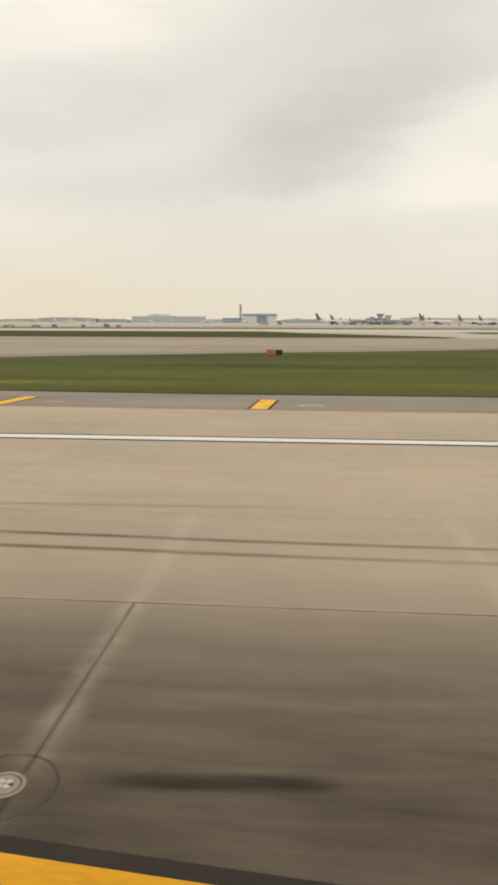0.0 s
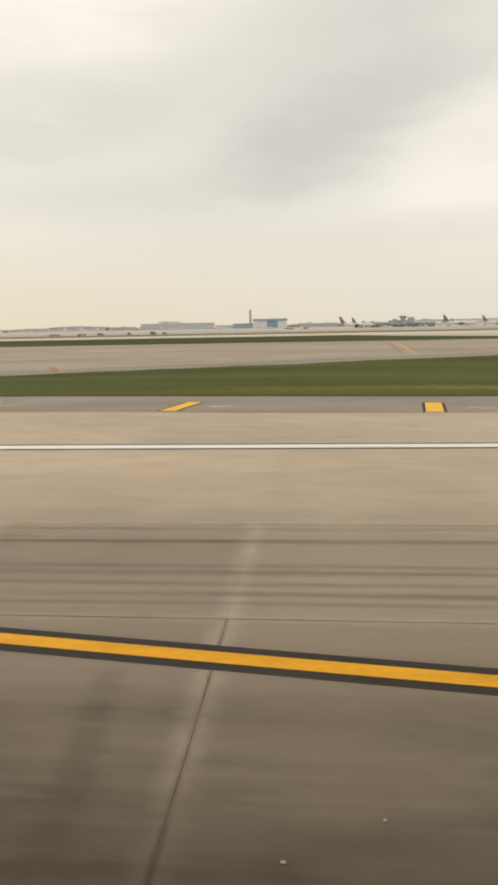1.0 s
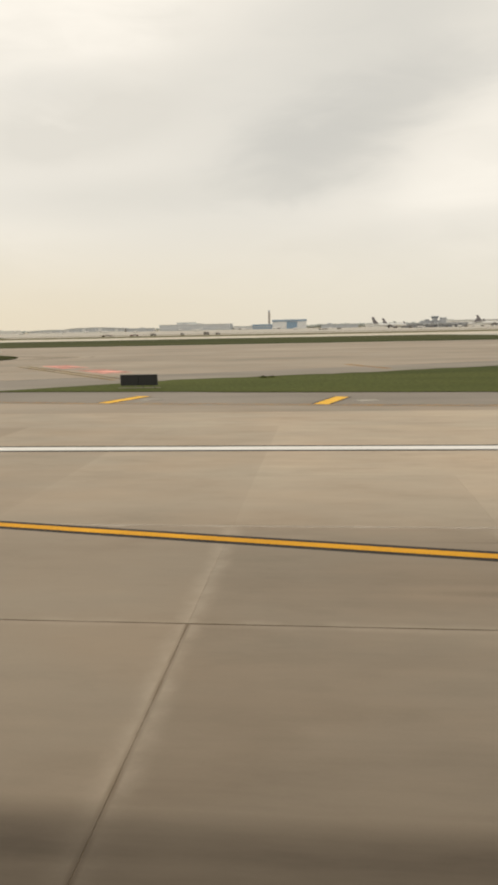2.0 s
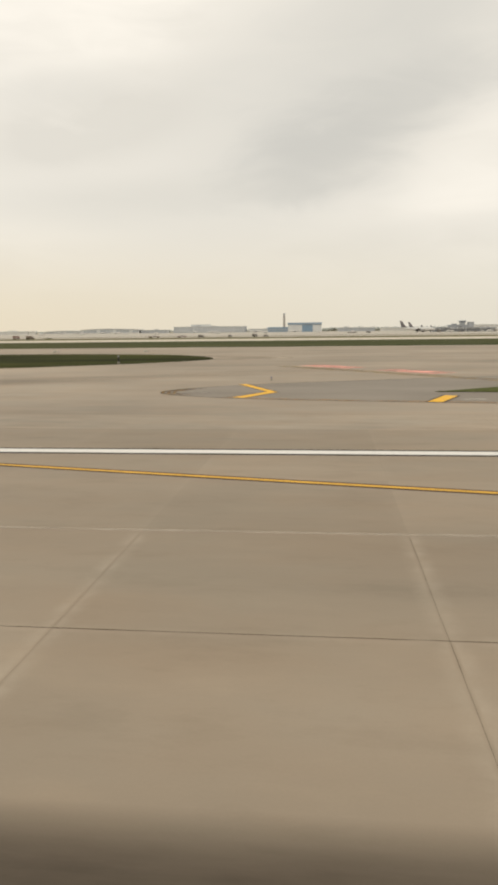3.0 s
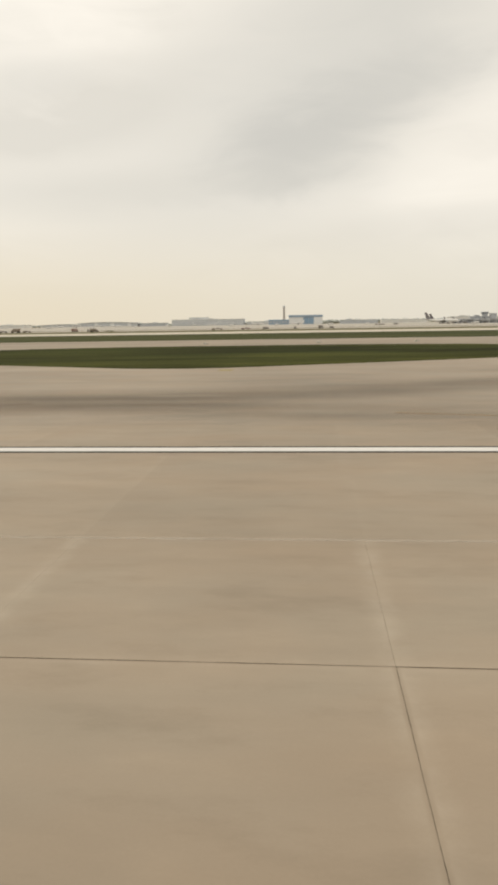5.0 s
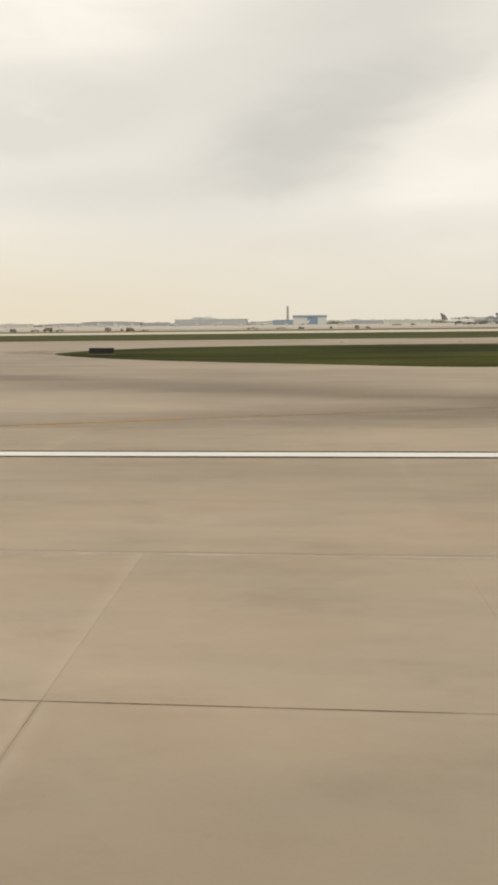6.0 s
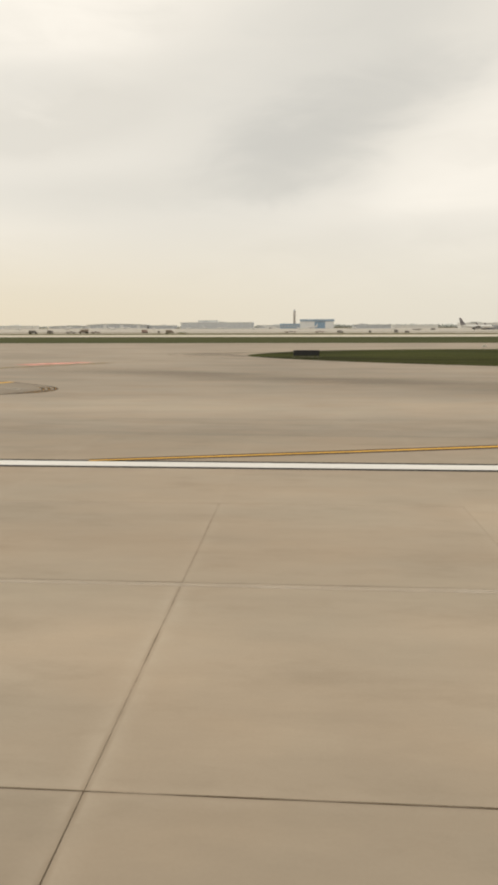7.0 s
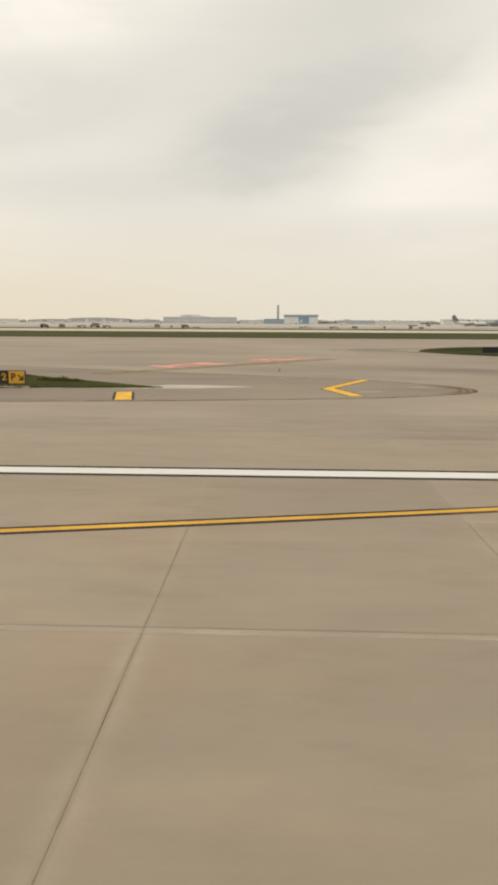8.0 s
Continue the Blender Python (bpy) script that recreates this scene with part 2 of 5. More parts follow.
    for a_from, a_to, tint in ((0.52, 0.70, (1 - 0.19 * deep, 1 - 0.195 * deep, 1 - 0.21 * deep, 1)),
                               (0.47, 0.30, (1 + 0.10 * deep, 1 + 0.095 * deep, 1 + 0.085 * deep, 1))):
        scuff = add("ShaderNodeMapRange", i_1=a_from, i_2=a_to, i_3=0.0, i_4=1.0)
        join(smudges, 0, scuff, 0)
        toned = add("ShaderNodeMixRGB", blend_type="MULTIPLY")
        toned.inputs[2].default_value = tint
        join(scuff, 0, toned, 0)
        join(last, 0, toned, 1)
        last = toned
    rusty = field(0.33, (0.6, 1.0, 1.0), 3)
    rust = add("ShaderNodeMapRange", i_1=0.45, i_2=0.7, i_3=0.0, i_4=1.0)
    join(rusty, 0, rust, 0)
    warm = add("ShaderNodeMixRGB", blend_type="MULTIPLY")
    warm.inputs[2].default_value = (1.02, 0.981, 0.948, 1)
    join(rust, 0, warm, 0)
    join(last, 0, warm, 1)
    cold = add("ShaderNodeMapRange", i_1=0.47, i_2=0.3, i_3=0.0, i_4=1.0)
    join(rusty, 0, cold, 0)
    grey = add("ShaderNodeMixRGB", blend_type="MULTIPLY")
    grey.inputs[2].default_value = (0.97, 0.99, 1.0, 1)
    join(cold, 0, grey, 0)
    join(warm, 0, grey, 1)
    last = grey
    if slabs:
        own = add("ShaderNodeObjectInfo")
        rnd = add("ShaderNodeMapRange", i_1=0.0, i_2=1.0, i_3=0.965, i_4=1.035)
        join(own, "Random", rnd, 0)
        each = add("ShaderNodeMixRGB", blend_type="MULTIPLY", i_0=1.0)
        join(last, 0, each, 1)
        join(rnd, 0, each, 2)
        # pale dusty margins beside the sawn joints, and a thin dirty edge along them
        local = add("ShaderNodeTexCoord")
        lxyz = add("ShaderNodeSeparateXYZ")
        join(local, "Object", lxyz, 0)
        chips = field(1.5, (1, 1, 1), 4, 0.6)
        chips_off = add("ShaderNodeMath", operation="MULTIPLY_ADD", i_1=0.22, i_2=-0.11)
        join(chips, 0, chips_off, 0)
        rims, edges = [], []
        for axis, size, reach in ((0, 5.93, 0.36), (1, 5.7, 0.24)):
            off = add("ShaderNodeMath", operation="SUBTRACT", i_1=size / 2)
            join(lxyz, axis, off, 0)
            far = add("ShaderNodeMath", operation="ABSOLUTE")
            join(off, 0, far, 0)
            wobble = add("ShaderNodeMath", operation="ADD")
            join(far, 0, wobble, 0)
            join(chips_off, 0, wobble, 1)
            rim = add("ShaderNodeMapRange", interpolation_type="SMOOTHSTEP", i_1=size / 2 - reach, i_2=size / 2 + 0.02, i_3=0.0, i_4=1.0 if axis == 0 else 0.55)
            join(wobble, 0, rim, 0)
            rims.append(rim)
            edge = add("ShaderNodeMapRange", interpolation_type="SMOOTHSTEP", i_1=size / 2 - 0.075, i_2=size / 2 - 0.01, i_3=0.0, i_4=0.75 if axis == 0 else 0.25)
            join(far, 0, edge, 0)
            edges.append(edge)
        rim = add("ShaderNodeMath", operation="MAXIMUM")
        join(rims[0], 0, rim, 0)
        join(rims[1], 0, rim, 1)
        edge = add("ShaderNodeMath", operation="MAXIMUM")
        join(edges[0], 0, edge, 0)
        join(edges[1], 0, edge, 1)
        patchy = add("ShaderNodeMapRange", i_1=0.34, i_2=0.66, i_3=0.12, i_4=0.36)
        join(chips, 0, patchy, 0)
        rim_amount = add("ShaderNodeMath", operation="MULTIPLY")
        join(rim, 0, rim_amount, 0)
        join(patchy, 0, rim_amount, 1)
        dust = add("ShaderNodeAttribute")
        dust.attribute_type, dust.attribute_name = "OBJECT", "rim"
        rim_here = add("ShaderNodeMath", operation="MULTIPLY")
        join(rim_amount, 0, rim_here, 0)
        join(dust, "Fac", rim_here, 1)
        grime = add("ShaderNodeMapRange", i_1=0.38, i_2=0.6, i_3=0.25, i_4=1.0)
        join(chips, 0, grime, 0)
        edge_amount = add("ShaderNodeMath", operation="MULTIPLY")
        join(edge, 0, edge_amount, 0)
        join(grime, 0, edge_amount, 1)
        dirt = add("ShaderNodeAttribute")
        dirt.attribute_type, dirt.attribute_name = "OBJECT", "dirt"
        edge_here = add("ShaderNodeMath", operation="MULTIPLY")
        join(edge_amount, 0, edge_here, 0)
        join(dirt, "Fac", edge_here, 1)
        film = add("ShaderNodeAttribute")
        film.attribute_type, film.attribute_name = "OBJECT", "film"
        # towards the next lanes the film fades over into theirs
        spread_out = add("ShaderNodeMath", operation="MULTIPLY_ADD", i_1=3.0, i_2=-1.5)
        join(spots, 0, spread_out, 0)
        lane_y = add("ShaderNodeMath", operation="ADD")
        join(lxyz, 1, lane_y, 0)
        join(spread_out, 0, lane_y, 1)
        own_film = film
        for name_of, y_from, y_to in (("film_up", 3.4, 5.9), ("film_down", 2.3, -0.2)):
            other = add("ShaderNodeAttribute")
            other.attribute_type, other.attribute_name = "OBJECT", name_of
            near = add("ShaderNodeMapRange", interpolation_type="SMOOTHSTEP", i_1=y_from, i_2=y_to, i_3=0.0, i_4=1.0)
            join(lane_y, 0, near, 0)
            share = add("ShaderNodeMath", operation="MULTIPLY")
            join(other, "Fac", share, 0)
            join(near, 0, share, 1)
            summed = add("ShaderNodeMath", operation="ADD")
            join(own_film, "Fac" if own_film is film else 0, summed, 0)
            join(share, 0, summed, 1)
            own_film = summed
        # the tyres' film of rubber lies on the slabs in long streaks, thickest along the centre line
        xyz = add("ShaderNodeSeparateXYZ")
        join(place, 0, xyz, 0)
        side = add("ShaderNodeMath", operation="ABSOLUTE")
        join(xyz, 1, side, 0)
        mid = add("ShaderNodeMapRange", interpolation_type="SMOOTHSTEP", i_1=0.78, i_2=2.35, i_3=0.95, i_4=0.0)
        join(side, 0, mid, 0)
        uneven = add("ShaderNodeMath", operation="MULTIPLY_ADD", i_1=0.55)
        join(streak, 0, uneven, 0)
        more = add("ShaderNodeMath", operation="MULTIPLY", i_1=0.45)
        join(spots, 0, more, 0)
        join(more, 0, uneven, 2)
        worn = add("ShaderNodeMapRange", i_1=0.32, i_2=0.68, i_3=0.76, i_4=1.17)
        join(uneven, 0, worn, 0)
        amount = add("ShaderNodeMath", operation="MULTIPLY")
        join(own_film, 0, amount, 0)
        join(worn, 0, amount, 1)
        across = add("ShaderNodeMapRange", i_1=0.0, i_2=6.0, i_3=1.38, i_4=0.82)
        join(side, 0, across, 0)
        lying = add("ShaderNodeMath", operation="MULTIPLY")
        join(amount, 0, lying, 0)
        join(across, 0, lying, 1)
        most = add("ShaderNodeMath", operation="MAXIMUM", use_clamp=True)
        join(lying, 0, most, 0)
        frayed = add("ShaderNodeMath", operation="MULTIPLY")
        thick = add("ShaderNodeMapRange", i_1=0.32, i_2=0.68, i_3=0.84, i_4=1.08)
        join(uneven, 0, thick, 0)
        join(mid, 0, frayed, 0)
        join(thick, 0, frayed, 1)
        join(frayed, 0, most, 1)
        rubber = add("ShaderNodeMixRGB")
        rubber.inputs[2].default_value = (0.060, 0.046, 0.032, 1)
        join(most, 0, rubber, 0)
        join(each, 0, rubber, 1)
        rimmed = add("ShaderNodeMixRGB")
        rimmed.inputs[2].default_value = (0.52, 0.45, 0.36, 1)
        clean = add("ShaderNodeMath", operation="MULTIPLY_ADD", i_1=-0.85, i_2=1.0, use_clamp=True)
        join(mid, 0, clean, 0)
        rim_left = add("ShaderNodeMath", operation="MULTIPLY")
        join(rim_here, 0, rim_left, 0)
        join(clean, 0, rim_left, 1)
        join(rim_left, 0, rimmed, 0)
        join(rubber, 0, rimmed, 1)
        dirty = add("ShaderNodeMixRGB", blend_type="MULTIPLY")
        dirty.inputs[2].default_value = (0.54, 0.485, 0.42, 1)
        join(edge_here, 0, dirty, 0)
        join(rimmed, 0, dirty, 1)
        last = dirty
    surf = add("ShaderNodeBsdfPrincipled")
    surf.inputs["Roughness"].default_value = 0.82
    surf.inputs["Specular IOR Level"].default_value = 0.25
    join(last, 0, surf, 0)
    relief = add("ShaderNodeBump")
    relief.inputs["Strength"].default_value = 0.08
    relief.inputs["Distance"].default_value = 0.01
    join(grain, 0, relief, "Height")
    join(relief, 0, surf, "Normal")
    out = add("ShaderNodeOutputMaterial")
    join(surf, 0, out, 0)
    return m


def film_of(name, color, most, sizes, soft=False):
    """A thin worn layer: paint or rubber that lets the pavement through."""
    m = bpy.data.materials.new(name)
    m.use_nodes = True
    add, join = nodes_of(m.node_tree)
    place = add("ShaderNodeNewGeometry")
    mp = add("ShaderNodeMapping")
    mp.inputs["Scale"].default_value = sizes
    join(place, 0, mp, 0)
    n = add("ShaderNodeTexNoise")
    n.inputs["Scale"].default_value = 1.0
    n.inputs["Detail"].default_value = 6
    n.inputs["Roughness"].default_value = 0.62
    join(mp, 0, n, 0)
    cover = add("ShaderNodeMapRange", i_1=0.36, i_2=0.62, i_3=(0.45 if soft else 0.15) * most, i_4=most)
    join(n, 0, cover, 0)
    surf = add("ShaderNodeBsdfPrincipled")
    surf.inputs["Base Color"].default_value = (*color, 1)
    surf.inputs["Roughness"].default_value = 0.85
    surf.inputs["Specular IOR Level"].default_value = 0.12
    clear = add("ShaderNodeBsdfTransparent")
    mix = add("ShaderNodeMixShader")
    if soft:
        # thins out towards the strip's sides and ends
        over = add("ShaderNodeUVMap")
        over.uv_map = "strip"
        uv = add("ShaderNodeSeparateXYZ")
        join(over, 0, uv, 0)
        for axis in (0, 1):
            fade = add("ShaderNodeMapRange", interpolation_type="SMOOTHERSTEP", i_1=0.0, i_2=1.0, i_3=0.0, i_4=1.0)
            join(uv, axis, fade, 0)
            less = add("ShaderNodeMath", operation="MULTIPLY")
            join(cover, 0, less, 0)
            join(fade, 0, less, 1)
            cover = less
    join(cover, 0, mix, 0)
    join(clear, 0, mix, 1)
    join(surf, 0, mix, 2)
    out = add("ShaderNodeOutputMaterial")
    join(mix, 0, out, 0)
    return m


def turf(name, green, dry, size, patchy=0.0):
    m = bpy.data.materials.new(name)
    m.use_nodes = True
    add, join = nodes_of(m.node_tree)
    place = add("ShaderNodeNewGeometry")
    mp = add("ShaderNodeMapping")
    mp.inputs["Scale"].default_value = (0.12, 0.5, 1) if patchy else (0.12, 1, 1)
    join(place, 0, mp, 0)
    wide = add("ShaderNodeTexNoise")
    wide.inputs["Scale"].default_value = 1.0 / size
    wide.inputs["Detail"].default_value = 6
    wide.inputs["Roughness"].default_value = 0.6
    join(mp, 0, wide, 0)
    fine = add("ShaderNodeTexNoise")
    fine.inputs["Scale"].default_value = 3.0
    fine.inputs["Detail"].default_value = 4
    join(place, 0, fine, 0)
    span = add("ShaderNodeMapRange", i_1=0.38, i_2=0.62)
    join(wide, 0, span, 0)
    mix = add("ShaderNodeMixRGB")
    mix.inputs[1].default_value = (*green, 1)
    mix.inputs[2].default_value = (*dry, 1)
    join(span, 0, mix, 0)
    dots = add("ShaderNodeMapRange", i_1=0.3, i_2=0.7, i_3=0.7, i_4=1.3)
    join(fine, 0, dots, 0)
    tint = add("ShaderNodeMixRGB", blend_type="MULTIPLY", i_0=1.0)
    join(mix, 0, tint, 1)
    join(dots, 0, tint, 2)
    surf = add("ShaderNodeBsdfPrincipled")
    surf.inputs["Roughness"].default_value = 0.95
    surf.inputs["Specular IOR Level"].default_value = 0.04
    if patchy:
        # mottled where some patches were mown later or dried out
        clumps = add("ShaderNodeTexNoise")
        clumps.inputs["Scale"].default_value = 1.0 / size
        clumps.inputs["Detail"].default_value = 5
        clumps.inputs["Roughness"].default_value = 0.65
        broad = add("ShaderNodeMapping")
        broad.inputs["Scale"].default_value = (0.3, 1, 1)
        join(place, 0, broad, 0)
        join(broad, 0, clumps, 0)
        spread = add("ShaderNodeMapRange", i_1=0.36, i_2=0.64, i_3=1.0 - patchy, i_4=1.0 + patchy)
        join(clumps, 0, spread, 0)
        mown = add("ShaderNodeMixRGB", blend_type="MULTIPLY", i_0=1.0)
        join(tint, 0, mown, 1)
        join(spread, 0, mown, 2)
        tint = mown
    join(tint, 0, surf, 0)
    relief = add("ShaderNodeBump")
    relief.inputs["Strength"].default_value = 0.25
    relief.inputs["Distance"].default_value = 0.08
    join(fine, 0, relief, "Height")
    join(relief, 0, surf, "Normal")
    out = add("ShaderNodeOutputMaterial")
    join(surf, 0, out, 0)
    return m


SLAB = concrete("slab concrete", (0.475, 0.392, 0.296), (0.325, 0.27, 0.203), slabs=True)
PAVE = concrete("taxiway concrete", (0.387, 0.322, 0.247), (0.225, 0.19, 0.148), banded=0.6, streaky=0.4)
FIELD = concrete("outer slab concrete", (0.475, 0.392, 0.296), (0.325, 0.27, 0.203), banded=0.5, later=((0.365, 0.305, 0.235), (0.24, 0.203, 0.157)))
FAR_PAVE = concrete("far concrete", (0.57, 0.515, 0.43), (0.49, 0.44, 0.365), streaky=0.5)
APRON = concrete("apron concrete", (0.50, 0.462, 0.40), (0.36, 0.333, 0.285), banded=0.6)
PEBBLE = plain("dull pale stone", (0.32, 0.29, 0.25), 0.85, vary=0.15, size=0.05)
JOINT = plain("joint sealant", (0.15, 0.116, 0.08), 0.9, vary=0.6, size=0.9)
JOINT_WORN = film_of("worn joint sealant", (0.10, 0.07, 0.042), 0.75, (0.55, 0.55, 1))
PALE_DUST = film_of("pale dust beside a joint", (0.58, 0.51, 0.42), 0.5, (0.5, 1.5, 1))
JOINT_OLD = film_of("old dusty joint sealant", (0.13, 0.105, 0.075), 0.28, (0.5, 0.5, 1))
TAR = plain("shoulder asphalt", (0.243, 0.213, 0.178), 0.9, vary=0.2, size=5, bump=0.3, stretch=(0.4, 1, 1))
TAR_PALE = plain("bleached shoulder asphalt", (0.255, 0.213, 0.164), 0.9, vary=0.22, size=6, bump=0.3, stretch=(0.4, 1, 1))
TIP = plain("pale shoulder concrete", (0.46, 0.43, 0.37), 0.85, vary=0.1, size=2)
GRASS = turf("mown grass", (0.064, 0.076, 0.024), (0.100, 0.104, 0.031), 16.0, patchy=0.16)
STRIP_GRASS = turf("far mown grass", (0.048, 0.057, 0.021), (0.078, 0.078, 0.031), 25.0)
DARK_GRASS = turf("damp grass", (0.022, 0.026, 0.0055), (0.056, 0.059, 0.011), 12.0, patchy=0.45)
DRY_GRASS = turf("dry far grass", (0.135, 0.125, 0.066), (0.21, 0.185, 0.112), 60.0)
YELLOW = plain("yellow marking paint", (0.62, 0.302, 0.016), 0.8, vary=0.24, size=0.7, fine=20, stretch=(0.3, 1, 1))
YELLOW_OLD = film_of("old dull yellow paint", (0.29, 0.20, 0.065), 0.9, (0.5, 0.8, 1))
YELLOW_WORN = film_of("worn yellow paint", (0.55, 0.30, 0.07), 0.8, (0.25, 3.0, 1))
YELLOW_FAINT = film_of("nearly worn away yellow paint", (0.48, 0.32, 0.14), 0.38, (0.3, 3.0, 1))
YELLOW_PALE = film_of("bleached yellow paint", (0.60, 0.50, 0.22), 0.75, (0.4, 3.0, 1))
YELLOW_LINE = plain("paler yellow marking paint", (0.63, 0.36, 0.055), 0.8, vary=0.25, size=0.7, fine=20, stretch=(0.3, 1, 1))
YELLOW_DULL = plain("dulled yellow marking paint", (0.52, 0.33, 0.10), 0.8, vary=0.25, size=0.7, fine=20, stretch=(0.3, 1, 1))
YELLOW_BAR = plain("fresh yellow marking paint", (0.76, 0.43, 0.045), 0.75, vary=0.2, size=0.7, fine=16)
BORDER_WORN = plain("rusty worn border paint", (0.085, 0.056, 0.034), 0.8, vary=0.35, size=1.5)
BLACK = plain("black marking paint", (0.028, 0.0225, 0.018), 0.75, vary=0.3, size=1.5)
WHITE = plain("white marking paint", (0.69, 0.67, 0.63), 0.6, vary=0.06, size=1.5, stretch=(0.2, 1, 1))
PINK = film_of("faded red surface paint", (0.86, 0.40, 0.33), 0.95, (0.35, 0.5, 1))
RUBBER = film_of("tyre rubber", (0.06, 0.048, 0.036), 0.5, (0.5, 2.5, 1), soft=True)
RUBBER_HEAVY = film_of("thick tyre rubber", (0.035, 0.028, 0.021), 0.75, (0.5, 2.5, 1), soft=True)
RUBBER_FAINT = film_of("faint tyre rubber", (0.115, 0.093, 0.064), 0.26, (0.6, 1.2, 1), soft=True)
RUBBER_THIN = film_of("thin tyre rubber", (0.14, 0.114, 0.085), 0.30, (0.02, 0.2, 1), soft=True)
RUST_FILM = film_of("thin rusty film", (0.37, 0.25, 0.17), 0.19, (1.6, 2.4, 1), soft=True)
GRASS_FILM = film_of("yellowish grass band", (0.175, 0.165, 0.03), 0.8, (0.05, 0.12, 1), soft=True)
STREAK_FILM = film_of("thin streaky rubber", (0.105, 0.085, 0.06), 0.2, (0.4, 2.0, 1), soft=True)
SCUFF_FILM = film_of("thin scuffed rubber", (0.13, 0.10, 0.07), 0.12, (1.4, 3.0, 1), soft=True)
DUST_FILM = film_of("dull dust film", (0.20, 0.16, 0.12), 0.3, (0.2, 0.3, 1))
PALE_WORN = film_of("worn pale paint", (0.62, 0.58, 0.50), 0.5, (0.6, 2.5, 1))
GROUT = plain("pale worn grout", (0.44, 0.40, 0.34), 0.85, vary=0.2, size=0.3)
COLLAR = plain("dull grout", (0.26, 0.22, 0.17), 0.85, vary=0.2, size=0.3)
STEEL = plain("light fitting steel", (0.27, 0.25, 0.22), 0.6, metal=0.3, vary=0.2, size=0.2)
RING = film_of("worn ring sealant", (0.11, 0.09, 0.07), 0.8, (2.5, 2.5, 1))
SEAL = plain("cut ring sealant", (0.12, 0.10, 0.08), 0.85, vary=0.3, size=0.3)
SIGN_BLACK = plain("black sign panel", (0.012, 0.012, 0.012), 0.5, vary=0.1, size=1)
SIGN_YELLOW = plain("yellow sign panel", (0.66, 0.36, 0.02), 0.45, vary=0.08, size=1)
SIGN_FADED = plain("faded red sign panel", (0.55, 0.15, 0.11), 0.5, vary=0.15, size=0.5)
# darker copies for the long turned sign, its weaker light painted in
SIGN_YELLOW_SHADED = plain("shaded yellow sign panel", (0.40, 0.23, 0.04), 0.6, vary=0.12, size=1)
SIGN_RED_SHADED = plain("shaded red sign panel", (0.26, 0.09, 0.05), 0.6, vary=0.12, size=1)
PAD = plain("dull concrete pad", (0.20, 0.18, 0.14), 0.85, vary=0.12, size=1)
POST = plain("galvanised post", (0.16, 0.155, 0.145), 0.6, metal=0.3, vary=0.1, size=0.5)
LAMP_BLUE = plain("blue lamp glass", (0.03, 0.05, 0.22), 0.2, vary=0.05)
# HAZE_ walls stand far off: the distance haze is mixed into their colours
HAZE_BLUE = plain("hazed blue steel cladding", (0.29, 0.37, 0.46), 0.6, vary=0.08, size=12)
HAZE_DOOR = plain("hazed blue hangar door", (0.25, 0.36, 0.48), 0.6, vary=0.06, size=10)
HAZE_WHITE = plain("hazed pale cladding", (0.71, 0.72, 0.715), 0.7, vary=0.06, size=15)
HAZE_GREY = plain("hazed grey concrete wall", (0.68, 0.69, 0.68), 0.8, vary=0.1, size=12)
HAZE_DARK = plain("hazed grey glazing", (0.44, 0.46, 0.48), 0.5, vary=0.1, size=8)
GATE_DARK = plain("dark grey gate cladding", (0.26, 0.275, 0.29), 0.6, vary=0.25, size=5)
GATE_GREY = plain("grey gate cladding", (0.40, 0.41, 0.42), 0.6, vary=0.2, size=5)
HAZE_TAN = plain("hazed tan concrete wall", (0.72, 0.71, 0.67), 0.8, vary=0.08, size=14)
HAZE_SHED = plain("hazed grey shed cladding", (0.50, 0.525, 0.55), 0.7, vary=0.08, size=10)
HAZE_SHAFT = plain("hazed grey brown concrete shaft", (0.42, 0.39, 0.36), 0.8, vary=0.08, size=8)
PLANE_WHITE = plain("white aircraft paint", (0.74, 0.73, 0.70), 0.35, vary=0.04, size=4)
PLANE_FIN = plain("dark fin paint", (0.19, 0.175, 0.18), 0.4, vary=0.1, size=4)
PLANE_GREY = plain("grey aircraft metal", (0.40, 0.40, 0.40), 0.4, metal=0.4, vary=0.08, size=3)
# truck paints lightened: haze over the airfield is put into the colour
TRUCK = plain("hazed dark truck paint", (0.185, 0.168, 0.145), 0.5, vary=0.15, size=2)
TRUCK_BROWN = plain("hazed brown truck paint", (0.25, 0.20, 0.15), 0.6, vary=0.2, size=2)
TRUCK_RED = plain("hazed dull red truck paint", (0.26, 0.175, 0.145), 0.5, vary=0.15, size=2)
TYRE = plain("black tyre", (0.02, 0.02, 0.02), 0.9, vary=0.1)
GLASS = plain("dark window glass", (0.05, 0.06, 0.07), 0.15, vary=0.05)
LAWN_EDGE_DARK = plain("dark lawn edge", (0.06, 0.055, 0.035), 0.95, vary=0.3, size=0.8)
# far paler than foliage: the horizon's haze is painted into the crowns
HAZE_WOODS = plain("hazed far tree crowns", (0.46, 0.48, 0.45), 0.95, vary=0.15, size=20)


# ---- helpers for building ----
def part(name, bm, material, parent=None, label="", category="", kind="", group=""):
    """Links a bmesh as one mesh object, under a thing or a part where one is given."""
    me = bpy.data.meshes.new(name)
    bm.to_mesh(me)
    bm.free()
    me.materials.append(material)
    ob = new(name, me)
    if parent is not None:
        ob.parent = parent
    return tagged(ob, label, category, group, kind)


def thing(name, m, label, category, group="", kind=""):
    ob = new(name)
    ob.matrix_world = m
    return tagged(ob, label, category, group, kind)


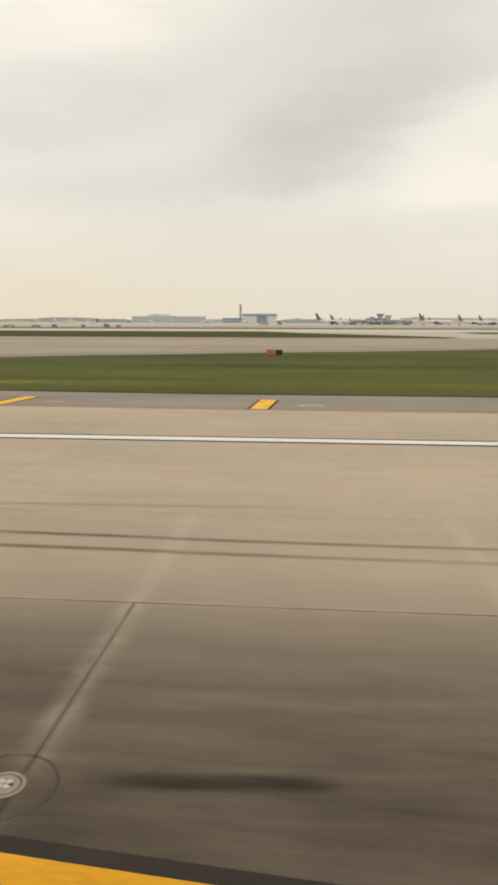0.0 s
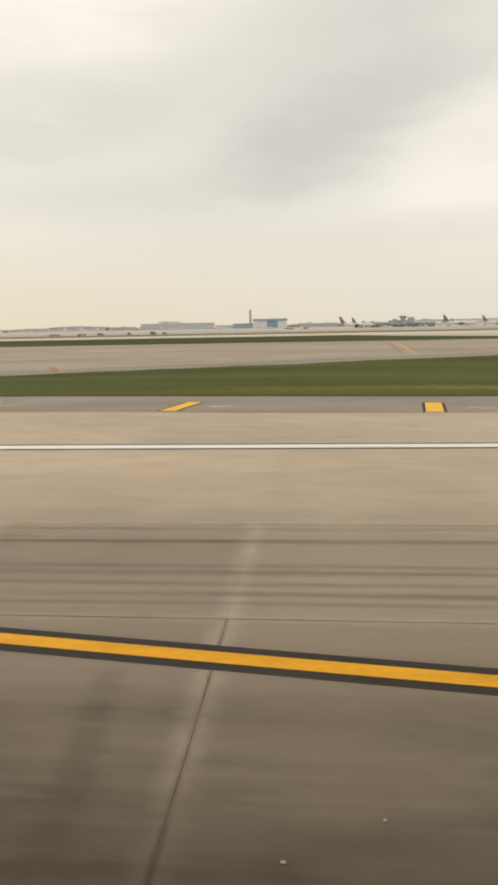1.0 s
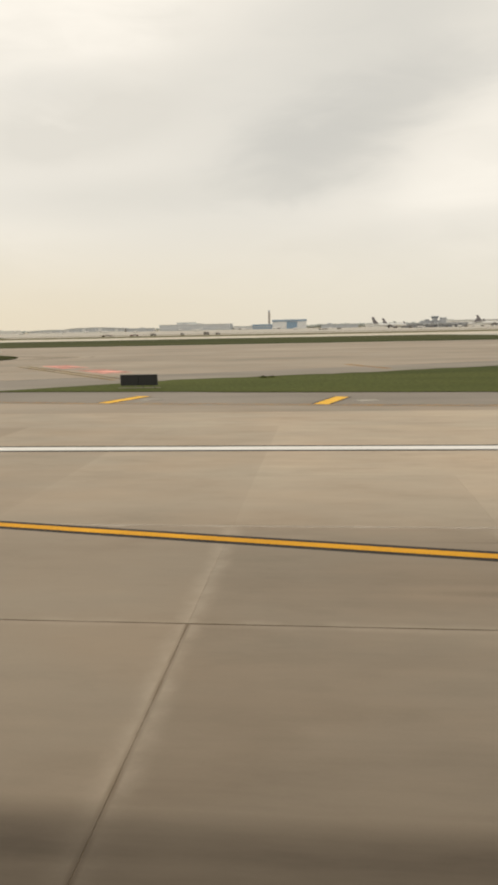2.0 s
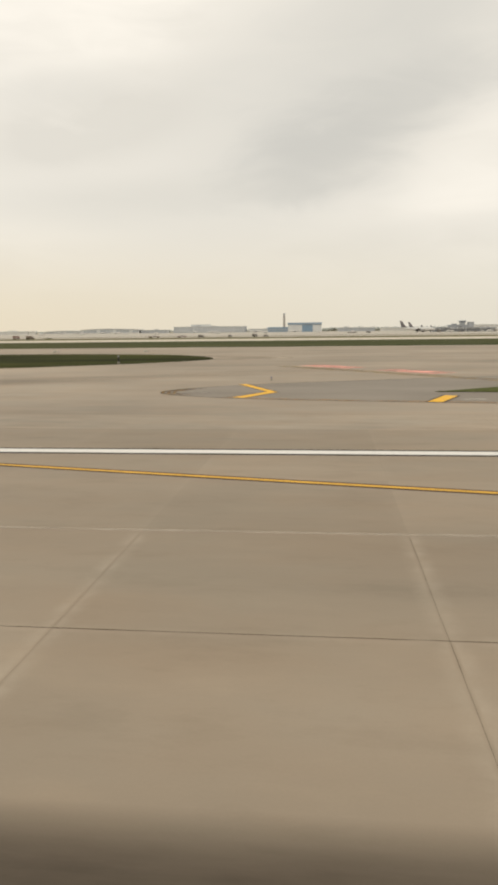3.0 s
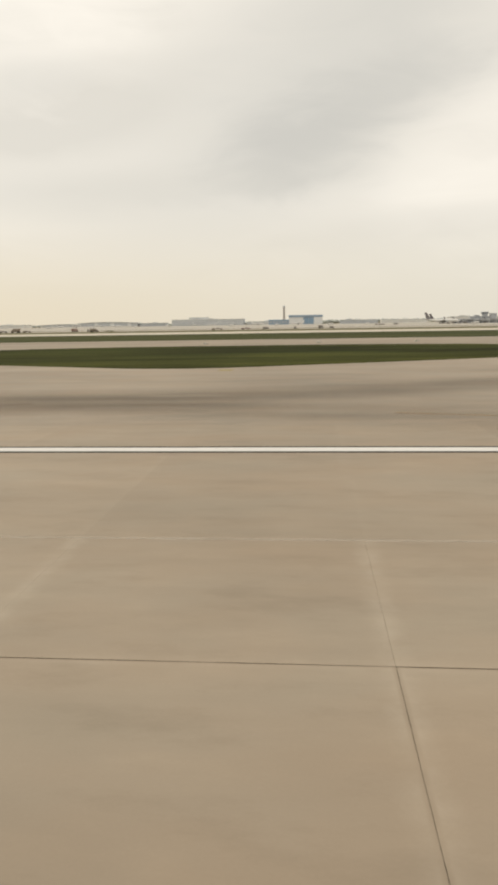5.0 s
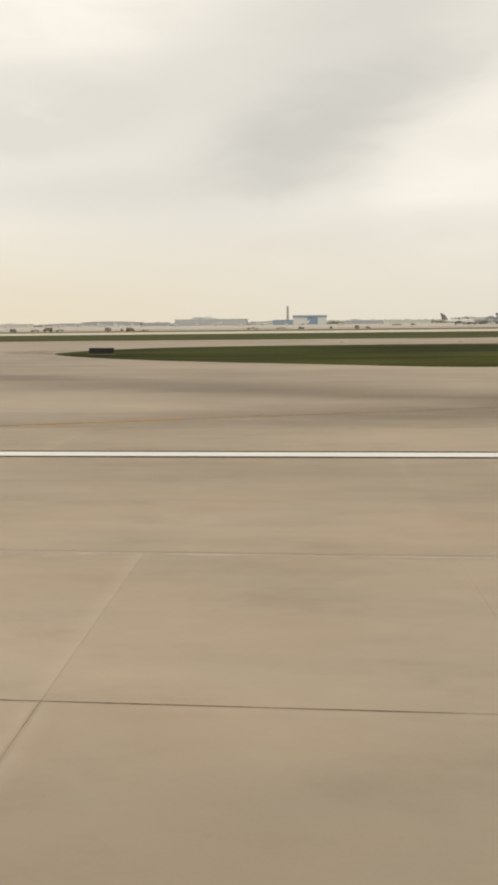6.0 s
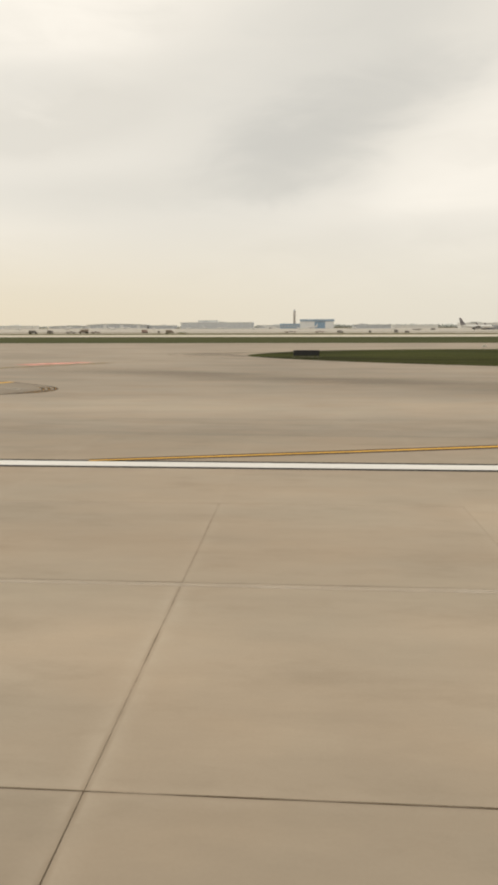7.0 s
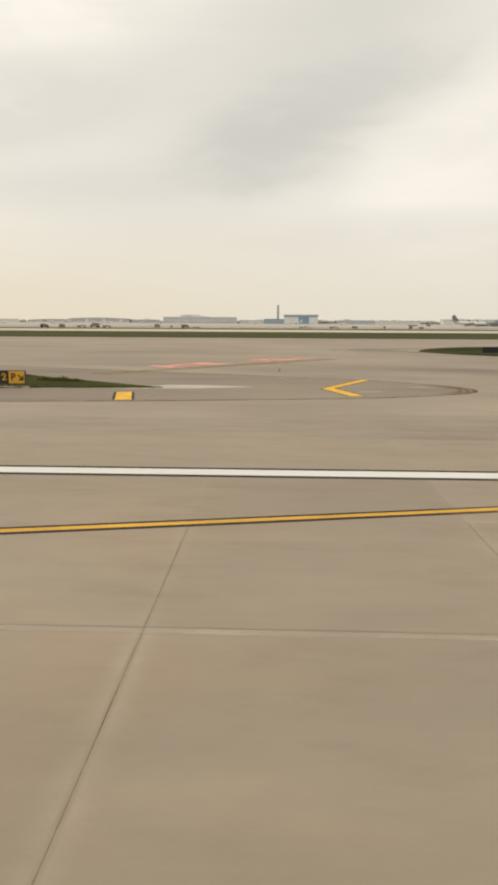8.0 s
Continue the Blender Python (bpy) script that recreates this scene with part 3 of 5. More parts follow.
def box(bm, x0, x1, y0, y1, z0, z1, bevel=0.0):
    made = bmesh.ops.create_cube(bm, size=1)["verts"]
    for v in made:
        v.co = Vector((x0 + (v.co.x + 0.5) * (x1 - x0), y0 + (v.co.y + 0.5) * (y1 - y0), z0 + (v.co.z + 0.5) * (z1 - z0)))
    if bevel:
        edges = {e for v in made for e in v.link_edges}
        bmesh.ops.bevel(bm, geom=list(edges), offset=bevel, segments=1, affect="EDGES")
    return bm


def tube(bm, x, y, z0, z1, r0, r1, n=12):
    bmesh.ops.create_cone(bm, cap_ends=True, segments=n, radius1=r0, radius2=r1, depth=z1 - z0,
                          matrix=Matrix.Translation((x, y, (z0 + z1) / 2)))
    return bm


def smooth(points, n=6, closed=False):
    """A smooth line through the points (Catmull-Rom)."""
    out, k = [], len(points)
    for i in range(k if closed else k - 1):
        def at(j):
            return points[j % k] if closed else points[min(max(j, 0), k - 1)]
        a, b, c, d = (Vector(at(j)) for j in (i - 1, i, i + 1, i + 2))
        for s in range(n):
            u = s / n
            v = 0.5 * (2 * b + (c - a) * u + (2 * a - 5 * b + 4 * c - d) * u * u + (3 * b - a - 3 * c + d) * u ** 3)
            out.append((v.x, v.y))
    if not closed:
        out.append(tuple(points[-1]))
    return out


def flip(points):
    return [(2 * XM - x, y) for x, y in points]


def flip_line(points):
    return [(-370 - x, y) for x, y in points]


def sheet(points, z0, z1):
    """A flat plate with the outline of the points, from z0 up to z1."""
    bm = bmesh.new()
    low = [bm.verts.new((x, y, z0)) for x, y in points]
    top = [bm.verts.new((x, y, z1)) for x, y in points]
    face = bm.faces.new(top)
    for i in range(len(points)):
        j = (i + 1) % len(points)
        bm.faces.new((low[i], low[j], top[j], top[i]))
    bmesh.ops.recalc_face_normals(bm, faces=bm.faces)
    face.normal_update()
    if face.normal.z < 0:
        bmesh.ops.reverse_faces(bm, faces=bm.faces)
    bmesh.ops.triangulate(bm, faces=[face])
    return bm


def ribbon(bm, line, width, z, thick=0.002, shift=0.0, taper=0.0, end=None):
    """A strip of that width along a line, moved sideways by shift; taper: the share of its length over which both ends narrow; end: its width at the far end."""
    rows, whole = [], width
    for i, (x, y) in enumerate(line):
        if taper:
            width = whole * max(min(1.0, i / (len(line) - 1) / taper, (1 - i / (len(line) - 1)) / taper), 0.02)
        if end:
            width = whole + (end - whole) * i / (len(line) - 1)
        a, b = line[max(i - 1, 0)], line[min(i + 1, len(line) - 1)]
        d = Vector((b[0] - a[0], b[1] - a[1]))
        d.normalize()
        n = Vector((-d.y, d.x))
        rows.append([bm.verts.new((x + n.x * o, y + n.y * o, h)) for o, h in
                     ((shift - width / 2, z - thick), (shift - width / 2, z), (shift + width / 2, z), (shift + width / 2, z - thick))])
    for r, s in zip(rows, rows[1:]):
        for k in range(3):
            bm.faces.new((r[k], r[k + 1], s[k + 1], s[k]))
    bmesh.ops.recalc_face_normals(bm, faces=bm.faces)
    return bm


def smear(line, width, z):
    """A strip whose map named strip runs from 0 at its sides and ends to 1 in the middle."""
    bm = bmesh.new()
    uv = bm.loops.layers.uv.new("strip")
    rows, n = [], len(line) - 1
    for i, (x, y) in enumerate(line):
        a, b = line[max(i - 1, 0)], line[min(i + 1, n)]
        d = Vector((b[0] - a[0], b[1] - a[1])).normalized()
        end = min(1.0, 3.0 * i / n, 3.0 * (n - i) / n)
        rows.append([(bm.verts.new((x - d.y * o * width, y + d.x * o * width, z)), (1 - 2 * abs(o), end)) for o in (-0.5, 0.0, 0.5)])
    for r, q in zip(rows, rows[1:]):
        for k in (0, 1):
            ring = (r[k], q[k], q[k + 1], r[k + 1])
            face = bm.faces.new([v for v, _ in ring])
            for loop, (_, at) in zip(face.loops, ring):
                loop[uv].uv = at
    bmesh.ops.recalc_face_normals(bm, faces=bm.faces)
    return bm


# ---- ground, runway and taxiways ----
LANE, LEN, X_FIRST = 5.7, 5.930, -2.81      # slab width, slab length, one cross joint
WHITE_Y = 22.19

bm = bmesh.new()
box(bm, -4500, 4500, -1500, 4900, -0.6, -0.12)
ground = part("ground", bm, DRY_GRASS, None, "flat dry grass airfield reaching the horizon", "ground", "structure")

bm = bmesh.new()
box(bm, -900, 500, -8 * LANE, 6 * LANE, -0.11, -0.008)
runway = part("runway", bm, JOINT, None, "pale weathered concrete runway of sealed square slabs", "runway", "structure")

# taxiway concrete from the runway's edge out to the first far strip of grass
bm = sheet([(-900, 6 * LANE), (500, 6 * LANE), (500, 203), (-900, 203)], -0.1, 0.0)
taxiway = part("taxiway", bm, PAVE, None, "wide brownish concrete taxiway between grass islands", "taxiway", "structure")
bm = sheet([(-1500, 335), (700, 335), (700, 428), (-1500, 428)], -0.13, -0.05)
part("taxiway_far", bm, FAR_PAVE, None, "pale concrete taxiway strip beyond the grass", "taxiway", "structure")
bm = sheet([(38, 203), (300, 203), (120, 250), (62, 285), (60, 335), (-24, 335), (-6, 290), (17, 256), (34, 229)], -0.13, -0.045)
part("taxiway_link", bm, APRON, None, "short pale concrete link between two taxiways", "taxiway", "structure")
bm = sheet([(-2600, 700), (2200, 700), (2200, 2700), (-2600, 2700)], -0.13, -0.05)
part("apron", bm, APRON, None, "pale greyish concrete apron in front of the terminals", "apron", "structure")
bm = sheet([(-1700, 556), (900, 552), (900, 640), (-1700, 660)], -0.13, -0.045)
part("service_road", bm, APRON, None, "narrow pale service road across the dry grass", "road", "structure")

# outlines of the island between runway and exit, from its tip back along both sides
GRASS_NEAR = [(-97.7, 49.1), (-83, 47.6), (-77, 46.5), (-59, 44.5), (-43, 42.9), (-25.8, 41.0), (-7.3, 39.9), (11, 39.8), (60, 39.6), (300, 39.6)]
GRASS_FAR = [(300, 129.9), (120, 129.9), (60, 125.9), (31, 118.8), (10, 107.6), (-11, 98.5), (-30, 88.3), (-44, 80.2), (-68, 67.5), (-87, 57.9)]
TAR_NEAR = [(300, 31.5), (60, 31.5), (10, 31.5), (-16, 31.9), (-35, 32.6), (-54, 34.7), (-73, 37.0), (-92, 39.9), (-104, 41.9), (-110.7, 43.5)]
TAR_NOSE = [(-115.0, 45.6), (-117.2, 47.3), (-117.9, 49.2), (-117.4, 51.2), (-115.7, 53.5)]
TAR_FAR = [(-111.7, 56.9), (-106.7, 59.4), (-100, 62.4), (-86, 68.8), (-72, 75.5), (-48, 88), (-15, 106.6), (8, 115.7), (30, 126.9), (60, 134), (300, 138)]
tar_line = smooth(TAR_NEAR + TAR_NOSE + TAR_FAR, 5)
ISLE = [(0, 70.2), (6, 71.4), (12, 74.3), (20, 78.2), (30, 83.2), (40, 89.3), (50, 97.9), (56, 105.1), (59, 112.2), (57, 121.8), (50, 133.0), (40, 139.6), (25, 144.1), (0, 145.7)]
isle_line = smooth([(XM + d, y) for d, y in ISLE] + [(XM - 0.965 * d, y) for d, y in ISLE[-2:0:-1]], 4, closed=True)
ISLE_TAR = [(0, 67.2), (12, 70.5), (30, 79.2), (50, 93.4), (60, 102.5), (68, 109.6), (72, 116.7), (69, 125.9), (60, 135.0), (45, 145.1), (25, 149.2), (0, 150.2)]
isle_tar = smooth([(XM + d, y) for d, y in ISLE_TAR] + [(XM - 0.97 * d, y) for d, y in ISLE_TAR[-2:0:-1]], 4, closed=True)

for name, line, mat in (("shoulder_east", tar_line, TAR), ("shoulder_west", flip(tar_line), TAR_PALE)):
    part(name, sheet(line, -0.05, 0.006), mat, None, "grey asphalt shoulder round a grass island", "shoulder", "structure")
part("shoulder_middle", sheet(isle_tar, -0.05, 0.005), PAVE, None, "paved rounded shoulder round the lens-shaped grass island", "shoulder", "structure")


def frayed(line, step, most, seed):
    """The line with small uneven bays, as turf grows over its edge."""
    rnd = random.Random(seed)
    out, drift = [], 0.0
    for (xa, ya), (xb, yb) in zip(line, line[1:]):
        length = math.hypot(xb - xa, yb - ya)
        n = max(int(length / step), 1) if abs(xa) < 260 else 1
        for k in range(n):
            drift = 0.7 * drift + rnd.uniform(-most, most)
            out.append((xa + (xb - xa) * k / n - drift * (yb - ya) / max(length, 0.01), ya + (yb - ya) * k / n + drift * (xb - xa) / max(length, 0.01)))
    return out + [line[-1]]


grass_line = smooth(GRASS_NEAR, 4) + frayed(smooth(GRASS_FAR, 4), 1.2, 0.45, 3)
part("lawn_east", sheet(grass_line, -0.05, 0.03), GRASS, None, "mown green grass island beside the runway", "grass", "structure")
part("lawn_west", sheet(flip(grass_line), -0.05, 0.03), DARK_GRASS, None, "dark green grass island beside the runway", "grass", "structure")
part("lawn_middle", sheet(isle_line, -0.05, 0.03), DARK_GRASS, None, "lens-shaped dark grass island between two exits", "grass", "structure")
part("shoulder_south", sheet([(-900, -56), (500, -56), (500, -8 * LANE), (-900, -8 * LANE)], -0.1, 0.0), TAR, None, "grey asphalt shoulder along the runway", "shoulder", "structure")
part("lawn_south", sheet([(-900, -240), (500, -240), (500, -56), (-900, -56)], -0.11, 0.02), GRASS, None, "wide green grass beside the runway", "grass", "structure")
part("lawn_strip", sheet([(-1200, 203), (30, 206), (41, 211), (41, 217), (34, 229.5), (27, 241.7), (17, 256), (6.5, 272), (-6, 291), (-24, 335), (-1200, 335)], -0.12, -0.02), STRIP_GRASS, None, "long straight strip of green grass", "grass", "structure")
part("lawn_strip_far", sheet([(62, 307), (64, 292), (78, 276), (120, 250), (300, 203), (700, 203), (700, 335), (80, 335)], -0.12, -0.02), STRIP_GRASS, None, "long straight strip of green grass", "grass", "structure")
part("shoulder_tip", sheet(flip([(-95.0, 48.2), (-97.8, 51.3), (-100.5, 51.2), (-103.6, 50.2), (-99.5, 48.6)]), -0.02, 0.012), TIP, None,
     "pale concrete tip at the end of a grass island", "shoulder", "structure")


# ---- markings on the pavement ----
def lead_line(s0, s1, n):
    """The curved centre line of an exit, s metres along the runway from where it leaves."""
    return [(-s, -0.35 + 0.1 * s + 0.00058 * s * s + 0.06 * math.exp(-((s - 20) / 18) ** 2)) for s in (s0 + (s1 - s0) * k / n for k in range(n + 1))]


def exit_track(s0, s1, n):
    out = []
    for k in range(n + 1):
        s = s0 + (s1 - s0) * k / n
        y = -0.35 + 0.1 * s + 0.00058 * s * s if s < 150 else 27.7 + 0.262 * (s - 150) + 0.0018 * (s - 150) ** 2
        out.append((-s, y))
    return out


def marking(name, label, layers, kind="structure"):
    """One painted marking: its first layer is the marking, the others are parts that lie on it."""
    first = None
    for pname, bm, mat in layers:
        if first is None:
            first = part(name, bm, mat, None, label, "marking", kind)
        else:
            part(pname, bm, mat, first)
    return first


marking("runway_edge_line", "white painted runway edge line with thin black borders",
        (("edge", ribbon(bmesh.new(), [(500 - 20 * k, WHITE_Y) for k in range(71)], 1.3, 0.004), BLACK),
         ("stripe", ribbon(bmesh.new(), [(500 - 20 * k, WHITE_Y) for k in range(71)], 0.78, 0.008), WHITE)))
for turn in (list, flip_line):
    fresh = 125 if turn is list else 147
    marking("exit_line", "curved yellow exit line with broad black borders",
            (("edge", ribbon(bmesh.new(), turn(lead_line(-30, 44, 30)), 0.74, 0.004), BLACK),
             ("stripe", ribbon(bmesh.new(), turn(lead_line(-30, 44, 30)), 0.33, 0.009), YELLOW)))
    for s0, s1, edge, edge_to, stripe, stripe_to in ((44, 80, 0.74, 0.6, 0.33, 0.28), (80, 112, 0.6, 0.54, 0.28, 0.24), (112, 125 if turn is list else 126.8, 0.54, 0.48 if turn is list else 0.56, 0.24, 0.2 if turn is list else 0.24),
                                                     (131, fresh, 0.6, 0.76, 0.2, 0.26)):
        if s1 > s0:
            marking("exit_line", "curved yellow exit line with narrow black borders",
                    (("edge", ribbon(bmesh.new(), turn(lead_line(s0, s1, 20)), edge, 0.004, end=edge_to), BLACK if s0 < (80 if turn is list else 112) else BORDER_WORN),
                     ("stripe", ribbon(bmesh.new(), turn(lead_line(s0, s1, 20)), stripe, 0.009, end=stripe_to), YELLOW if s0 < 80 else YELLOW_LINE)))
    for s0, s1, width, mat in ((127, 142, 0.36, YELLOW_WORN), (142, 166, 0.4, YELLOW_FAINT)) if turn is list else ((fresh, 163, 0.5, YELLOW_WORN), (163, 184, 0.5, YELLOW_FAINT)):
        part("worn_exit_line", ribbon(bmesh.new(), turn(lead_line(s0, s1, 16)), width, 0.006, shift=-0.48 if turn is list else 0.0), mat, None,
             "worn faded yellow end of an exit line", "marking", kind="structure")
for turn in (list, flip):
    # worn double yellow line along the shoulder's edge, fresher round its nose
    inward = -1 if turn is list else 1
    for off in (0.35, 0.85):
        part("shoulder_line", ribbon(bmesh.new(), turn(tar_line)[2:48], 0.17, 0.011, shift=inward * off), YELLOW_WORN if turn is list else JOINT_OLD, None,
             "worn thin yellow line along the asphalt shoulder" if turn is list else "faded brownish line along the asphalt shoulder", "marking", kind="structure")
    rim = [q for q in tar_line if q[0] < -92]
    part("nose_line", ribbon(bmesh.new(), turn(rim), 0.2, 0.0125, shift=inward * 0.12), JOINT_WORN, None, "thin dark line along the shoulder's rim", "marking", kind="structure")
    nose = [q for q in tar_line if q[0] < -115.3]
    for off, width, mat in ((0.2, 0.24, BLACK), (0.62, 0.24, BLACK), (1.04, 0.22, BLACK), (0.2, 0.11, YELLOW_WORN), (0.62, 0.11, YELLOW_WORN), (1.04, 0.1, YELLOW_WORN)):
        part("nose_line", ribbon(bmesh.new(), turn(nose), width, 0.014 if mat is BLACK else 0.018, shift=inward * off, taper=0.2), mat, None,
             "worn line curving round the shoulder's nose", "marking", kind="structure")
    # chevron on the nose of the shoulder
    tip, ends = ((-109.5, 49.1), ((-112.6, 57.0), (-111.5, 44.5))) if turn is list else ((-108.4, 49.5), ((-111.7, 57.0), (-109.8, 44.7)))
    for end in ends:
        marking("chevron_arm", "yellow painted arm of a shoulder chevron",
                (("edge", ribbon(bmesh.new(), turn([tip, end]), 1.14 if end[1] < 50 else 0.86, 0.011), BLACK),
                 ("stripe", ribbon(bmesh.new(), turn([tip, end]), 0.9 if end[1] < 50 else 0.64, 0.0145 if end[1] < 50 else 0.014), YELLOW_BAR)))
    # slanted bars across the shoulder
    for x, y, lean in ((12, 32.0, 0.03), (-2.9, 32.0, 0.06), (-17.2, 32.3, 0.1), (-31.0, 32.7, 0.13), (-45.1, 34.3, 0.18), (-58.3, 35.9, 0.25),
                       (-72.1, 37.8, 0.3), (-85.6, 39.6, 0.34), (-98.9, 41.4, 0.38)):
        if turn is flip:
            x, lean = x + 2.2, lean * 0.5
        a, b = (x, y), (x + lean * 4.5, y + 4.5)
        marking("shoulder_bar", "yellow bar with black borders across the shoulder",
                (("edge", ribbon(bmesh.new(), turn([a, b]), 1.22, 0.011), BLACK),
                 ("stripe", ribbon(bmesh.new(), turn([a, b]), 0.9, 0.015), YELLOW_BAR)))
        patch = [(x + 2.0, y + 1.9), (x + 3.4, y + 1.9)] if turn is list else [(x - 1.3, y + 1.9), (x - 0.75, y + 2.1)]
        part("worn_patch", ribbon(bmesh.new(), turn(patch), 1.2, 0.012), PALE_WORN, None,
             "small worn pale patch on the asphalt shoulder", "marking", kind="structure")
    # holding position across the exit, with its two red signs painted on the ground
    a, b = Vector((-91.0, 60.5)), Vector((-112.0, 88.5))
    d = (b - a).normalized()
    away = Vector((d.y, -d.x)) if d.y * 0.88 - d.x * 0.48 > 0 else Vector((-d.y, d.x))
    for off in (0.0, 1.2):
        part("holding_line", ribbon(bmesh.new(), turn([tuple(a + away * off), tuple(b + away * off)]), 0.6, 0.012), YELLOW_OLD, None,
             "worn yellow holding line across an exit", "marking", kind="structure")
    for s in (10.5, 25.0):
        q = a + d * s + away * 4.5
        part("red_surface_sign", ribbon(bmesh.new(), turn([tuple(q), tuple(q + d * 9.0)]), 3.4, 0.012), PINK, None,
             "faded red sign painted on the taxiway", "marking", kind="structure")
    # tyre film along the exit
    part("tyre_film", smear(turn(exit_track(140, 275, 48)), 15.0, 0.0045 if turn is list else 0.0065), RUBBER_THIN, None,
         "dull tyre film along the exit's path", "stain", kind="structure")
for x, y, w in ((-114.8, 48.9, 1.2), (-252.5, 50.4, 1.2), (-261.9, 57.2, 0.9), (-256.1, 47.4, 1.0)):
    part("worn_patch", ribbon(bmesh.new(), [(x - 0.9, y), (x - 0.3, y + 0.1), (x + 0.3, y), (x + 0.9, y - 0.1)], w, 0.0135, taper=0.3), PALE_WORN, None,
         "small worn pale patch on the asphalt shoulder", "marking", kind="structure")
# faded rim round the two noses of the middle island's shoulder
for nose in ([q for q in isle_tar if q[0] > XM + 46], [q for q in isle_tar if q[0] < XM - 44]):
    nose = sorted(nose, key=lambda q: math.atan2(q[1] - 119, abs(q[0] - XM) - 40))
    part("nose_line", ribbon(bmesh.new(), nose, 0.5, 0.0085), JOINT_OLD, None, "faded brownish rim round the shoulder's nose", "marking", kind="structure")
    part("nose_film", ribbon(bmesh.new(), [(q[0] + (XM - q[0]) * 0.08, 119 + (q[1] - 119) * 0.55) for q in nose], 7.0, 0.0075, taper=0.3), DUST_FILM, None,
         "dull dusty film inside the shoulder's nose", "stain", kind="structure")
part("apex_bar", ribbon(bmesh.new(), [(-178.2, 65.9), (-178.0, 68.0)], 1.3, 0.012), YELLOW_PALE, None, "yellow bar at the point of the middle island", "marking", kind="structure")
for off, mat in ((0.0, YELLOW_DULL), (-1.8, YELLOW_FAINT)):
    part("taxiway_line", ribbon(bmesh.new(), [(-17.2 + off, 188), (-19.1 + off, 154), (-21.2 + off, 122), (-22.1 + off, 109)], 0.55, 0.006), mat, None,
         "worn yellow line crossing the far taxiway", "marking", kind="structure")
part("shoulder_bar", ribbon(bmesh.new(), [(-69.4, 83.0), (-65.2, 72.9)], 0.9, 0.013), YELLOW_WORN, None, "worn thin yellow bar across the shoulder", "marking", kind="structure")
part("worn_patch", ribbon(bmesh.new(), [(-264.6, 17.5), (-262.9, 17.5)], 0.7, 0.005, taper=0.4), PALE_WORN, None, "pale chipped patch beside an exit line", "marking", kind="structure")
# spalled edges along one cross joint
for x, y, half, width in ((-25.92, 11.6, 0.2, 0.3), (-25.8, 11.3, 0.12, 0.22), (-25.98, 10.25, 0.2, 0.22), (-25.95, 17.39, 0.16, 0.5), (-25.9, 13.4, 0.1, 0.3)):
    part("spalled_edge", smear(smooth([(x - half, y + 0.05), (x - 0.3 * half, y - 0.06), (x + 0.4 * half, y + 0.07), (x + half, y - 0.03)], 4), width, 0.005), PALE_WORN, None,
         "pale chipped edge of a concrete joint", "stain", kind="structure")
    part("spalled_edge", smear([(x - 0.5 * half, y - 0.1), (x, y - 0.07), (x + 0.6 * half, y - 0.12)], 0.4 * width, 0.0055), RUBBER, None,
         "dark hollow in a chipped concrete joint", "stain", kind="structure")
# tyre marks
for line, w in (([(40, 8.9), (4, 9.08), (-4, 9.27), (-9, 9.46), (-15, 9.68), (-20.2, 10.01), (-25.8, 10.57)], 0.22), ([(40, 8.0), (4, 8.2), (-4, 8.38), (-9, 8.53), (-15, 8.9), (-20.2, 9.12), (-25.2, 9.22), (-31, 9.3)], 0.22),
                ([(0.5, 1.31), (-0.3, 1.26), (-1.2, 1.2), (-2.5, 1.1)], 0.26), ([(2, 12.0), (-3, 11.89), (-9, 11.7), (-15, 11.36), (-22, 11.2)], 0.2), ([(-21, 10.0), (-25.6, 10.1), (-34, 10.2)], 0.16),
                ([(-162, 5.7), (-157.7, 4.01), (-154.9, 2.86), (-152.9, 2.09), (-149, 0.6)], 0.095), ([(-161, 4.9), (-156.8, 3.2), (-154.7, 2.36), (-152.9, 1.64), (-149, 0.1)], 0.1),
                ([(-231.2, 3.4), (-228.8, 5.36), (-227.8, 6.44), (-226.3, 7.6), (-222.9, 10.98), (-221.6, 12.2)], 0.13),
                ([(-230.6, 2.9), (-228.6, 4.71), (-227.2, 5.99), (-226.3, 6.71), (-224.7, 8.23), (-222.4, 10.4)], 0.1), ([(-228.6, 4.4), (-227.7, 4.75), (-226.4, 5.13), (-224.2, 5.7)], 0.09),
                ([(-248.8, 5.4), (-247.2, 5.82), (-246.06, 6.12), (-245.29, 6.63), (-244.8, 7.4), (-244.2, 8.4)], 0.07)):
    part("tyre_mark", smear(smooth(line, 5), 1.7 * w, 0.005), RUBBER_FAINT if line[0][0] < -145 or line[0][1] > 11.9 else RUBBER_HEAVY if len(line) == 4 and w == 0.26 else RUBBER, None, "dark rubber tyre mark on the concrete", "tyre mark", kind="structure")

for x, y, half in ((-140.89, 12.27, 0.22), (-137.22, 11.57, 0.27)):
    part("tyre_chip", ribbon(bmesh.new(), [(x - half, y), (x - 0.3 * half, y + 0.02), (x + 0.4 * half, y - 0.01), (x + half, y + 0.01)], 0.17, 0.008, taper=0.45), SEAL, None, "small dark scrap of rubber on the concrete", "debris", kind="structure")

part("oil_stain", smear([(-39.3, -0.3), (-39.36, 0.5), (-39.45, 1.6), (-39.6, 2.8), (-39.7, 3.8), (-39.72, 4.2)], 0.8, 0.0045), STREAK_FILM, None, "dull dark stain drawn across a slab", "stain", kind="structure")
